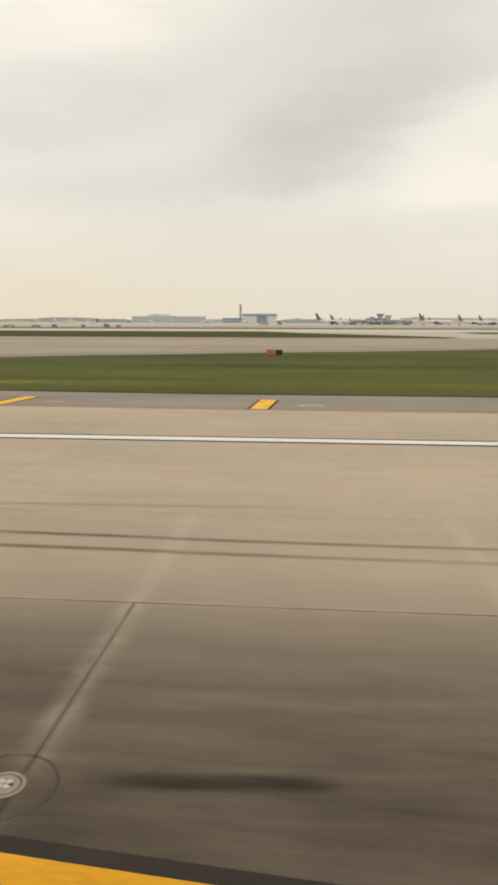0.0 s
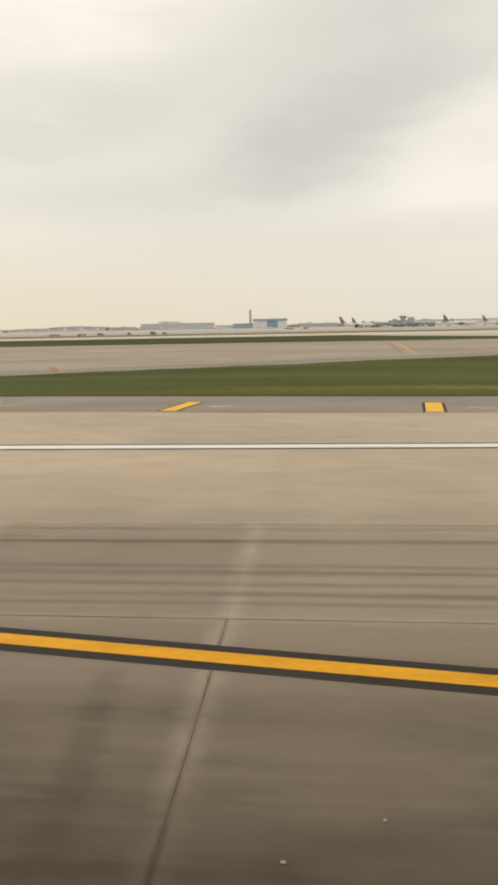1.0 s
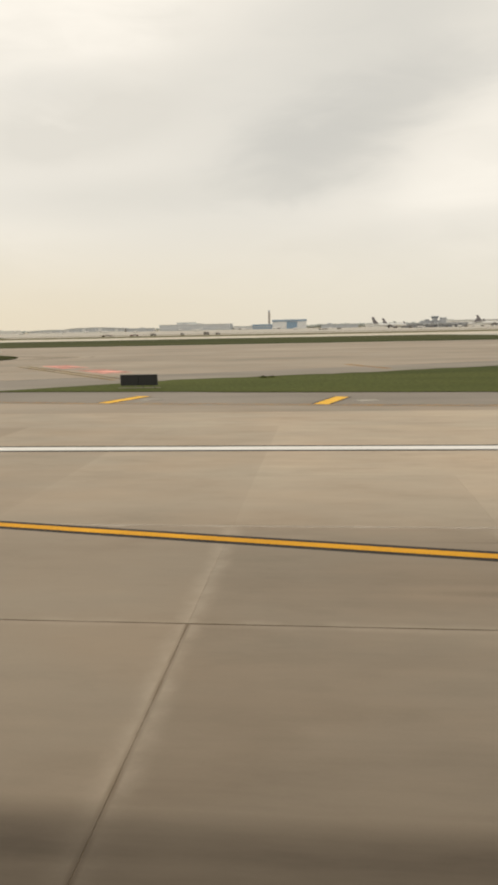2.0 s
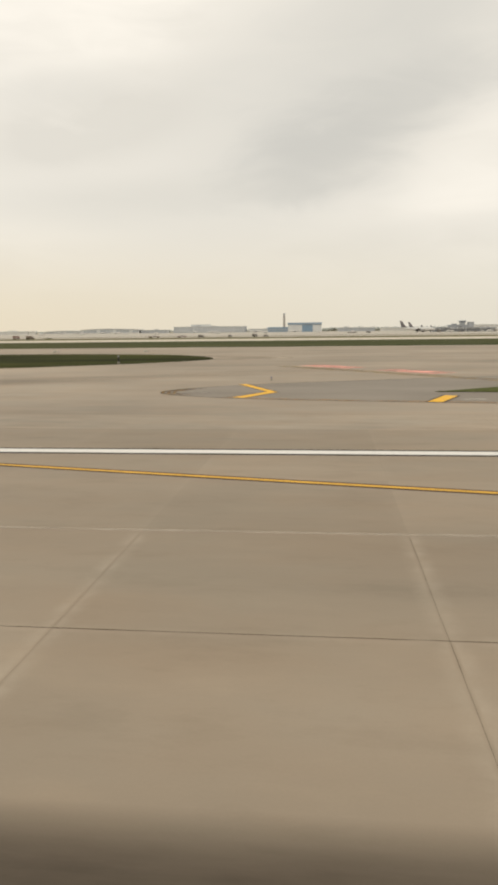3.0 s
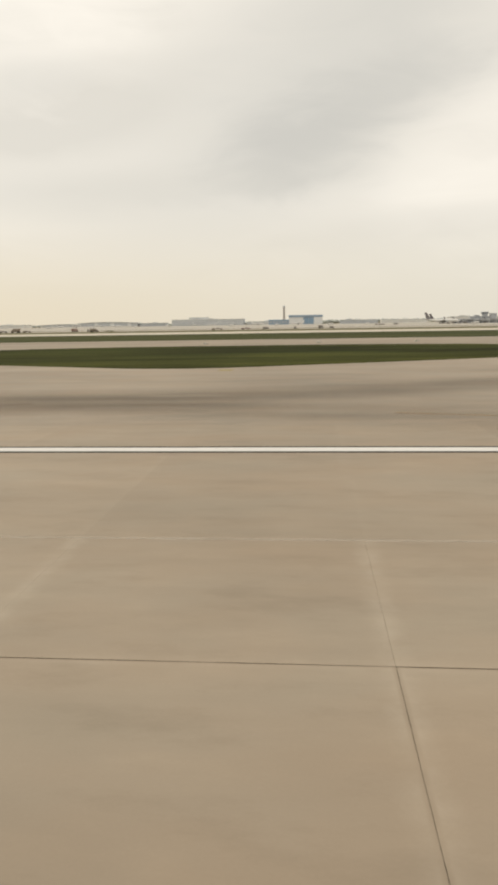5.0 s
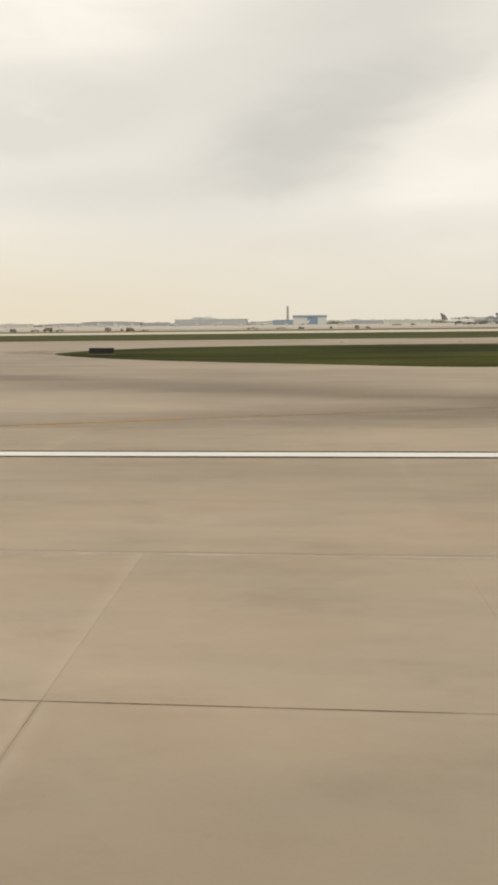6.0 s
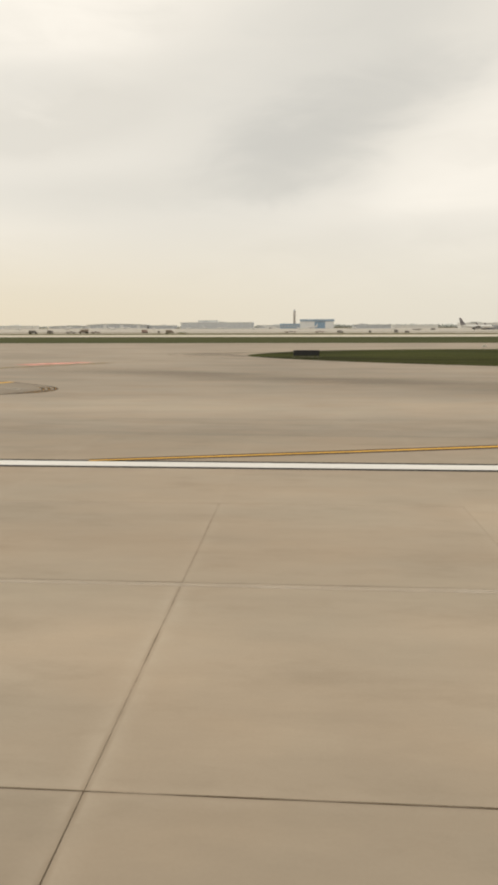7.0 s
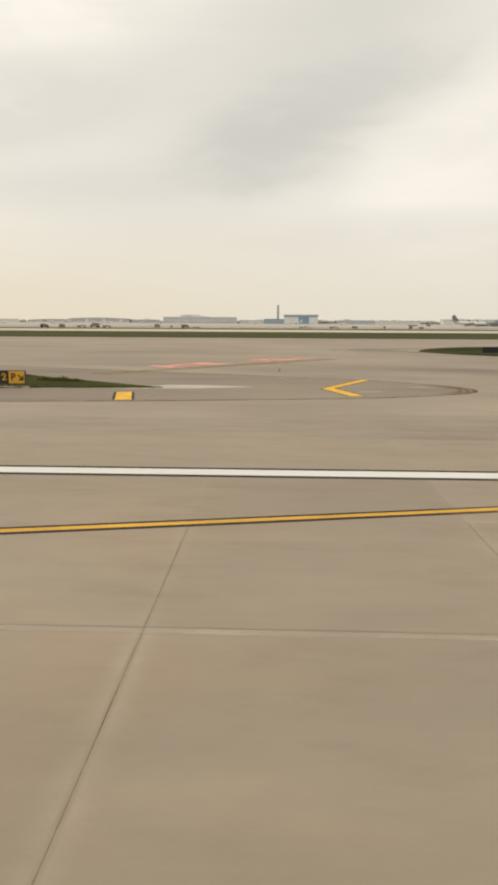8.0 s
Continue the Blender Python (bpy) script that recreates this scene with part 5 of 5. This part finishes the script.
def jet_bridge(x, y, turn, length):
    """A passenger bridge: a round hub, a telescoping tunnel and the wheeled legs under its end."""
    ob = thing("jet_bridge", pose(x, y, -0.05, 0, 0, turn), "grey telescoping passenger bridge at a concourse", "bridge", "passenger bridges")
    part("hub", tube(bmesh.new(), 0, 0, 0, 7.2, 2.2, 2.2, 14), GATE_GREY, ob)
    part("tunnel", box(bmesh.new(), 1.6, length * 0.6, -1.6, 1.6, 4.0, 7.0, 0.2), GATE_GREY, ob)
    part("tunnel", box(bmesh.new(), length * 0.55, length, -1.3, 1.3, 4.2, 6.7, 0.2), GATE_DARK, ob)
    part("cab", box(bmesh.new(), length - 0.2, length + 4, -2.2, 2.2, 3.8, 7.2, 0.4), GATE_GREY, ob)
    for s in (-1.4, 1.4):
        part("leg", box(bmesh.new(), length * 0.8, length * 0.8 + 0.8, s - 0.3, s + 0.3, 0.6, 4.3), GATE_DARK, ob)
        bm = bmesh.new()
        bmesh.ops.create_cone(bm, cap_ends=True, segments=12, radius1=0.6, radius2=0.6, depth=0.5, matrix=pose(length * 0.8 + 0.4, s, 0.6, 90, 0, 0))
        part("wheel", bm, TYRE, ob)


for x, turn, length in ((62, -118, 18), (80, -75, 22), (100, -110, 20), (124, -60, 22), (140, -95, 18), (300, -80, 22), (350, -110, 20)):
    jet_bridge(x, 1158 if x < 200 else 1298, turn, length)


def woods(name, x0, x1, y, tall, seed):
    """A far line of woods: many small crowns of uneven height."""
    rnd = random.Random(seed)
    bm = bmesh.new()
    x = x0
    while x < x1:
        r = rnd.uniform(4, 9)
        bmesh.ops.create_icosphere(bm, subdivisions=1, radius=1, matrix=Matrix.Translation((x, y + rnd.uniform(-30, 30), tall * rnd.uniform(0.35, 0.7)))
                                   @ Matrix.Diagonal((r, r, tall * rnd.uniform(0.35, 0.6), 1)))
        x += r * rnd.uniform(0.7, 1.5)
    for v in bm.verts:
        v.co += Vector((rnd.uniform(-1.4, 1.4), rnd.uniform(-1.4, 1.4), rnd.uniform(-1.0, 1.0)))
    return part(name, bm, HAZE_WOODS, None, "far hazy line of low trees on the horizon", "woods", kind="stuff")


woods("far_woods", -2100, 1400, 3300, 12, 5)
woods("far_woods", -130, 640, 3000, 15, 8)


# ---- aircraft on the apron ----
def aircraft(x, y, turn, size, fin_mat, label):
    """An airliner, nose along +x before the turn, about 46 m long at size 1."""
    ob = thing("airliner", pose(x, y, 0, 0, 0, turn), label, "aircraft", "parked aircraft")
    ob.scale = (size, size, size)
    bm = bmesh.new()
    stations = ((-23, 0.25, 5.6), (-19, 0.9, 5.2), (-14, 1.6, 4.6), (-9, 1.95, 4.2), (14, 1.95, 4.2), (18.5, 1.75, 4.1), (21.3, 1.2, 3.8), (22.7, 0.55, 3.5), (23.1, 0.1, 3.4))
    rings = []
    for sx, r, cz in stations:
        rings.append([bm.verts.new((sx, r * math.cos(a), cz + r * math.sin(a))) for a in (2 * math.pi * k / 16 for k in range(16))])
    for p, q in zip(rings, rings[1:]):
        for k in range(16):
            bm.faces.new((p[k], q[k], q[(k + 1) % 16], p[(k + 1) % 16]))
    bm.faces.new(rings[0])
    bm.faces.new(rings[-1][::-1])
    bmesh.ops.recalc_face_normals(bm, faces=bm.faces)
    part("fuselage", bm, PLANE_WHITE, ob)

    def blade(points, thick, axis):
        bm = bmesh.new()
        sides = []
        for s in (-0.5, 0.5):
            sides.append([bm.verts.new((p[0], p[1] + (s * thick if axis == "y" else 0), p[2] + (s * thick if axis == "z" else 0))) for p in points])
        bm.faces.new(sides[0])
        bm.faces.new(sides[1][::-1])
        n = len(points)
        for k in range(n):
            bm.faces.new((sides[0][k], sides[1][k], sides[1][(k + 1) % n], sides[0][(k + 1) % n]))
        bmesh.ops.recalc_face_normals(bm, faces=bm.faces)
        return bm

    part("fin", blade([(-14.0, 0, 6.2), (-16.5, 0, 7.6), (-21.8, 0, 14.6), (-24.2, 0, 14.6), (-21.8, 0, 6.0)], 0.5, "y"), fin_mat, ob, "dark painted tail fin")
    for s in (-1, 1):
        part("tailplane", blade([(-18, s * 0.7, 5.6), (-21.4, s * 0.6, 5.6), (-24.0, s * 7.2, 6.4), (-22.4, s * 7.2, 6.4)], 0.3, "z"), PLANE_GREY, ob)
        part("wing", blade([(5, s * 1.6, 3.2), (-4.5, s * 1.6, 3.1), (-7.2, s * 19.5, 4.7), (-5.4, s * 19.5, 4.7)], 0.5, "z"), PLANE_GREY, ob)
        part("winglet", blade([(-5.6, s * 19.5, 4.7), (-7.2, s * 19.5, 4.7), (-8.0, s * 20.0, 6.9), (-7.3, s * 20.0, 6.9)], 0.15, "y"), PLANE_WHITE, ob)
        bm = bmesh.new()
        bmesh.ops.create_cone(bm, cap_ends=True, segments=14, radius1=0.8, radius2=1.15, depth=4.2,
                              matrix=pose(2.6, s * 6.0, 2.0, 0, 90, 0))
        part("engine", bm, PLANE_GREY, ob)
        part("main_gear", box(bmesh.new(), -3.0, -1.6, s * 2.9 - 0.5, s * 2.9 + 0.5, 0, 3.1, 0.2), TYRE, ob)
    part("nose_gear", box(bmesh.new(), 15.6, 16.4, -0.25, 0.25, 0, 2.6, 0.1), TYRE, ob)
    bm = bmesh.new()
    box(bm, 20.3, 21.4, -1.25, 1.25, 4.55, 5.0, 0.1)
    part("cockpit_window", bm, GLASS, ob)
    return ob


for x, y, turn in ((-1012, 2440, 70), (-951, 2420, 110), (-868, 2430, 80), (-812, 2405, 15), (-655, 2500, 95), (-566, 2520, 80), (-500, 2480, 170), (-432, 2500, 100)):
    aircraft(x, y, turn, 0.8, HAZE_GREY, "white airliner standing at a far concourse")
DARK = "white parked airliner with dark tail fin"
aircraft(25, 1120, 12, 1.16, PLANE_FIN, DARK)
aircraft(47, 1227, 8, 1.08, PLANE_FIN, DARK)
aircraft(53, 1180, 10, 0.72, PLANE_FIN, "small white parked airliner with dark tail fin")
aircraft(68, 1190, 10, 0.7, PLANE_FIN, "small white parked airliner with dark tail fin")
aircraft(179, 1130, 6, 1.14, PLANE_FIN, DARK)
aircraft(146, 1200, 172, 1.0, PLANE_FIN, DARK)
aircraft(196, 1210, 14, 0.8, PLANE_FIN, "small white parked airliner with dark tail fin")
aircraft(234, 1130, 0, 1.02, PLANE_FIN, DARK)
aircraft(272, 1180, 16, 1.0, PLANE_FIN, DARK)
aircraft(-330, 2250, 20, 0.9, PLANE_WHITE, "white airliner standing before far sheds")
aircraft(-208, 2200, 200, 0.9, PLANE_WHITE, "white airliner standing before far sheds")


# ---- vehicles on the service road ----
def truck(x, y, turn, size, paint, label):
    ob = thing("truck", pose(x, y, -0.048 if y > 556 else -0.12, 0, 0, turn), label, "truck", "airfield trucks")
    ob.scale = (size, size, size)
    body = part("body", box(bmesh.new(), -3.6, 1.4, -1.2, 1.2, 0.7, 2.9, 0.08), paint, ob)
    cab = part("cab", box(bmesh.new(), 1.5, 3.4, -1.1, 1.1, 0.6, 2.4, 0.2), paint, ob)
    part("windscreen", box(bmesh.new(), 3.0, 3.43, -0.95, 0.95, 1.5, 2.2, 0.03), GLASS, cab)
    part("chassis", box(bmesh.new(), -3.5, 3.3, -0.8, 0.8, 0.45, 0.72), TYRE, ob)
    for wx in (-2.6, 2.3):
        for wy in (-1.0, 1.0):
            bm = bmesh.new()
            bmesh.ops.create_cone(bm, cap_ends=True, segments=14, radius1=0.5, radius2=0.5, depth=0.35, matrix=pose(wx, wy, 0.5, 90, 0, 0))
            part("wheel", bm, TYRE, ob)
    return ob


def dump_truck(x, y, turn, size, paint, label):
    """A haul truck: raised hopper with sloping ends, cab with a hood, six wheels."""
    ob = thing("dump_truck", pose(x, y, -0.045 if y > 556 else -0.12, 0, 0, turn), label, "truck", "airfield trucks")
    ob.scale = (size, size, size)
    bm = box(bmesh.new(), -4.2, 1.2, -1.3, 1.3, 1.1, 3.3)
    for v in bm.verts:
        if v.co.z < 2:
            v.co.x += 0.7 if v.co.x < 0 else -0.3
            v.co.y *= 0.75
        elif v.co.x > 0:
            v.co.x += 0.9
    bmesh.ops.bevel(bm, geom=list(bm.edges), offset=0.06, segments=1, affect="EDGES")
    part("hopper", bm, paint, ob)
    cab = part("cab", box(bmesh.new(), 1.5, 3.0, -1.15, 1.15, 0.8, 2.7, 0.15), paint, ob)
    part("windscreen", box(bmesh.new(), 2.6, 3.03, -1.0, 1.0, 1.7, 2.45, 0.03), GLASS, cab)
    part("hood", box(bmesh.new(), 2.9, 4.2, -0.95, 0.95, 0.8, 1.7, 0.15), paint, ob)
    part("chassis", box(bmesh.new(), -4.0, 4.0, -0.7, 0.7, 0.6, 1.05), TYRE, ob)
    for wx in (-3.2, -1.9, 3.1):
        for wy in (-1.05, 1.05):
            bm = bmesh.new()
            bmesh.ops.create_cone(bm, cap_ends=True, segments=14, radius1=0.6, radius2=0.6, depth=0.45, matrix=pose(wx, wy, 0.6, 90, 0, 0))
            part("wheel", bm, TYRE, ob)
    return ob


def trailer(x, y, turn, length, paint, label):
    """A low flatbed trailer with a few crates on it."""
    ob = thing("trailer", pose(x, y, -0.045, 0, 0, turn), label, "trailer", "airfield trailers")
    half = length / 2
    part("deck", box(bmesh.new(), -half, half, -1.2, 1.2, 0.55, 0.8, 0.04), paint, ob)
    part("drawbar", box(bmesh.new(), half, half + 1.2, -0.1, 0.1, 0.5, 0.62), TYRE, ob)
    for k, (a, w, h) in enumerate(((-0.8, 0.5, 0.5), (-0.1, 0.45, 0.8), (0.45, 0.4, 0.4))):
        part("crate", box(bmesh.new(), a * half, a * half + w * half, -0.9, 0.9, 0.8, 0.8 + h, 0.05), TRUCK if k == 1 else paint, ob)
    for wx in (-half * 0.6, -half * 0.6 + 1.0, half * 0.6):
        for wy in (-1.0, 1.0):
            bm = bmesh.new()
            bmesh.ops.create_cone(bm, cap_ends=True, segments=12, radius1=0.38, radius2=0.38, depth=0.3, matrix=pose(wx, wy, 0.38, 90, 0, 0))
            part("wheel", bm, TYRE, ob)
    return ob


for x, y, turn, size, paint in ((-418.3, 537, 80, 0.85, TRUCK), (-352.4, 560, 75, 0.9, TRUCK_RED), (-342.0, 562, 95, 0.6, TRUCK), (-203.9, 560, 0, 0.62, TRUCK),
                                (-181.6, 562, 80, 0.6, TRUCK), (-162.3, 560, 70, 0.8, TRUCK), (-153.9, 563, 0, 0.5, TRUCK), (-78.4, 1040, 0, 0.6, TRUCK), (-74.0, 1042, 180, 0.55, TRUCK), (-69.6, 1044, 0, 0.6, TRUCK), (-51.4, 1046, 0, 0.85, TRUCK)):
    truck(x, y, turn, size, paint, "dark dull airfield truck on the service road")
for x, y, turn, size, paint in ((-430.4, 534, 0, 0.75, TRUCK), (-400.5, 562, 180, 0.9, TRUCK_BROWN), (-327.2, 527, 8, 0.75, TRUCK_BROWN)):
    dump_truck(x, y, turn, size, paint, "dull brown dump truck standing beside the service road")
for x, length, paint in ((-410.5, 8.0, TRUCK), (-391.2, 7.5, TRUCK_BROWN), (-241.3, 10.4, TRUCK_BROWN), (-219.4, 8.0, TRUCK_RED)):
    trailer(x, 561, 0, length, paint, "low dull flatbed trailer loaded with crates")
for x, y, turn, size in ((-620, 1500, 10, 1.3), (-560, 1620, 200, 1.2), (-470, 1540, 0, 1.3), (-330, 1480, 180, 1.2), (-240, 1560, 20, 1.2), (-130, 1500, 170, 1.3),
                         (-60, 1440, 0, 1.1), (60, 1060, 190, 1.0), (120, 1075, 0, 1.0), (-740, 1580, 0, 1.4), (-820, 1500, 180, 1.3)):
    truck(x, y, turn, size, PLANE_WHITE, "white service truck out on the apron")


# loaders and vans round the parked aircraft
ramp_kit = random.Random(21)
for k in range(26):
    x, paint = 22 + 10.2 * k + ramp_kit.uniform(-3, 3), (PLANE_WHITE, TRUCK, PLANE_GREY, TRUCK, PLANE_WHITE)[k % 5]
    truck(x, 1098 + ramp_kit.uniform(-10, 12), ramp_kit.choice((0, 20, 90, 180)), ramp_kit.uniform(0.5, 0.85), paint,
          "white service van beside the parked aircraft" if paint is PLANE_WHITE else "dull grey ramp vehicle beside the parked aircraft")


# ---- runway slabs ----
def slab_mesh(g, uneven, seed, material=SLAB):
    """One slab; g: half the cross joint's width; uneven: how far its sawn and chipped edges wander."""
    rnd = random.Random(seed)
    gy = min(g, 0.0025)
    corners = ((g, gy), (LEN - g, gy), (LEN - g, LANE - gy), (g, LANE - gy))
    rim = []
    for k in range(4):
        (xa, ya), (xb, yb) = corners[k], corners[(k + 1) % 4]
        for i in range(5):
            u = (i + (rnd.uniform(-0.3, 0.3) if i else 0)) / 5
            o = max(rnd.gauss(0, uneven if k % 2 else 0.3 * uneven), -0.8 * (g if k % 2 else gy)) if i else 0.0
            rim.append((xa + u * (xb - xa) - o * (yb - ya) / LANE, ya + u * (yb - ya) + o * (xb - xa) / LEN))
    n = len(rim)
    verts = [(x, y, 0.0) for x, y in rim] + [(x, y, -0.02) for x, y in rim]
    me = bpy.data.meshes.new("slab")
    me.from_pydata(verts, [], [tuple(range(n))] + [(k, k + n, (k + 1) % n + n, (k + 1) % n) for k in range(n)])
    me.materials.append(material)
    return me


def film_on(col, row):
    """How much rubber film a slab carries: most where aircraft brake early on, little on slabs farther along."""
    x = X_FIRST - (col + 0.5) * LEN

    def along(points):
        for (xa, fa), (xb, fb) in zip(points, points[1:]):
            if xa >= x >= xb:
                return fa + (fb - fa) * (xa - x) / (xa - xb)
        return points[-1][1]

    if row == 0 and col == 2:
        return 0.64                      # one slab laid anew
    if row < 0:
        return film_on(col, -1 - row)    # the other half of the runway carries as much
    if row == 0:
        return along([(40, 0.82), (-10, 0.82), (-16, 0.80), (-24, 0.78), (-40, 0.65), (-50, 0.60), (-60, 0.55), (-92, 0.40), (-118, 0.22), (-140, 0.20), (-180, 0.27), (-200, 0.28), (-214, 0.20), (-222, 0.20), (-235, 0.33), (-250, 0.35), (-262, 0.28), (-320, 0.25)])
    if row == 1:
        return along([(40, 0.14), (-24.5, 0.14), (-28, 0.54), (-38, 0.64), (-70, 0.62), (-92, 0.55), (-118, 0.44), (-145, 0.25), (-200, 0.16), (-250, 0.18), (-268, 0.25), (-320, 0.27)])
    if row == 2:
        return along([(40, 0.0), (-20, 0.04), (-60, 0.14), (-90, 0.46), (-118, 0.50), (-145, 0.30), (-195, 0.15), (-215, 0.15), (-235, 0.22), (-250, 0.22), (-268, 0.26), (-320, 0.27)])
    return along([(40, 0.0), (-70, 0.02), (-90, 0.36), (-118, 0.50), (-145, 0.38), (-195, 0.22), (-215, 0.22), (-235, 0.28), (-250, 0.29), (-268, 0.32), (-320, 0.32)])


NEAR_SLABS = [slab_mesh(0.005, 0.002, k) for k in range(5)]
MID_SLABS = [slab_mesh(0.004, 0.0015, 20 + k) for k in range(5)]
FAR_SLAB = slab_mesh(0.0017, 0.0008, 9)
BARE_SLAB = slab_mesh(0.0004, 0.0, 12)
EDGE_SLAB = slab_mesh(0.0017, 0.0008, 11, FIELD)
spread = random.Random(4)
for row in range(-2, 6):
    for col in range(-2, 49):
        tight = 25 <= col <= 35                 # these joints were sealed flush
        if row == 5:
            mesh = EDGE_SLAB
        elif col in (17, 18):
            mesh = FAR_SLAB
        elif row < 1 and not tight:
            mesh = NEAR_SLABS[(col + 3 * row) % 5]
        elif row < 1 or row == 1 and (14 < col < 25 or col > 35) or row == 2 and col > 38:
            mesh = MID_SLABS[col % 5]
        else:
            mesh = FAR_SLAB
        ob = new("slab", mesh)
        ob.parent = runway
        ob.location = (X_FIRST - (col + 1) * LEN, row * LANE, spread.uniform(-0.0015, 0.0015))
        here = film_on(col, row)
        ob["film_up"] = 0.42 * (film_on(col, min(row + 1, 4)) - here)
        ob["film_down"] = 0.42 * (film_on(col, max(row - 1, -2)) - here)
        if col < 4 and row < 2:                 # here the film ends nearer to the long joint
            ob["film_up"], ob["film_down"] = 0.8 * ob["film_up"], 0.8 * ob["film_down"]
        ob["film"] = here * (spread.uniform(0.88, 1.10) if col < 14 else spread.uniform(0.94, 1.06))
        bare = row > 0 and 31 < col < 34 or row > 2 or row == 2 and col < 38       # joints nearly worn away
        if bare:
            ob.data = BARE_SLAB if row < 5 else EDGE_SLAB
        ob["rim"] = (0.1 if col < 14 or bare else 0.3) if row > 1 else 0.15 if bare else 0.6 if col in (17, 18) else 0.8 if col < 20 else 0.7
        ob["dirt"] = 0.0 if bare else 0.4 if col in (17, 18) and row < 2 else (0.5 if tight else 1.0 if col < 14 else 0.7) if row < 1 else 0.0 if col < 15 or tight else (0.25 if col < 25 else 0.6) if row == 1 else 0.25 if row == 2 and col > 24 else 0.0
# the runway's other slabs, behind the camera's side and farther along
for material, rows, cols, film, label in ((FIELD, (-8, -7), range(-70, 130), 0.0, "weathered concrete slabs of the wider runway"),
                                          (FIELD, (-6, -5), range(-70, 130), 0.0, "weathered concrete slabs of the wider runway"),
                                          (FIELD, (-4, -3), range(-70, 130), 0.0, "weathered concrete slabs of the wider runway"),
                                          (FIELD, (5,), (*range(-70, -2), *range(49, 130)), 0.0, "weathered concrete slabs along the runway's edge"),
                                          (SLAB, (-2, -1), range(-70, -2), 0.5, "rubber-darkened concrete slabs near the runway's middle"),
                                          (SLAB, (-2, -1), range(49, 130), 0.2, "faintly darkened concrete slabs near the runway's middle"),
                                          (SLAB, (0, 1, 2, 3, 4), (*range(-70, -2), *range(49, 130)), 0.2, "sealed concrete slabs farther along the runway")):
    verts, faces = [], []
    for row in rows:
        for col in cols:
            x, y, k, g = X_FIRST - (col + 1) * LEN, row * LANE, len(verts), 0.0012
            verts += [(x + g, y + g, 0), (x + LEN - g, y + g, 0), (x + LEN - g, y + LANE - g, 0), (x + g, y + LANE - g, 0)]
            verts += [(vx, vy, -0.02) for vx, vy, _ in verts[-4:]]
            faces += [(k, k + 1, k + 2, k + 3)] + [(k + 4 + i, k + 4 + (i + 1) % 4, k + (i + 1) % 4, k + i) for i in range(4)]
    me = bpy.data.meshes.new("slab_field")
    me.from_pydata(verts, [], faces)
    me.materials.append(material)
    rest = tagged(new("slab_field", me), label, kind="stuff")
    rest.parent = runway
    rest["film"], rest["rim"], rest["film_up"], rest["film_down"], rest["dirt"] = film, 0.0, 0.0, 0.0, 0.0
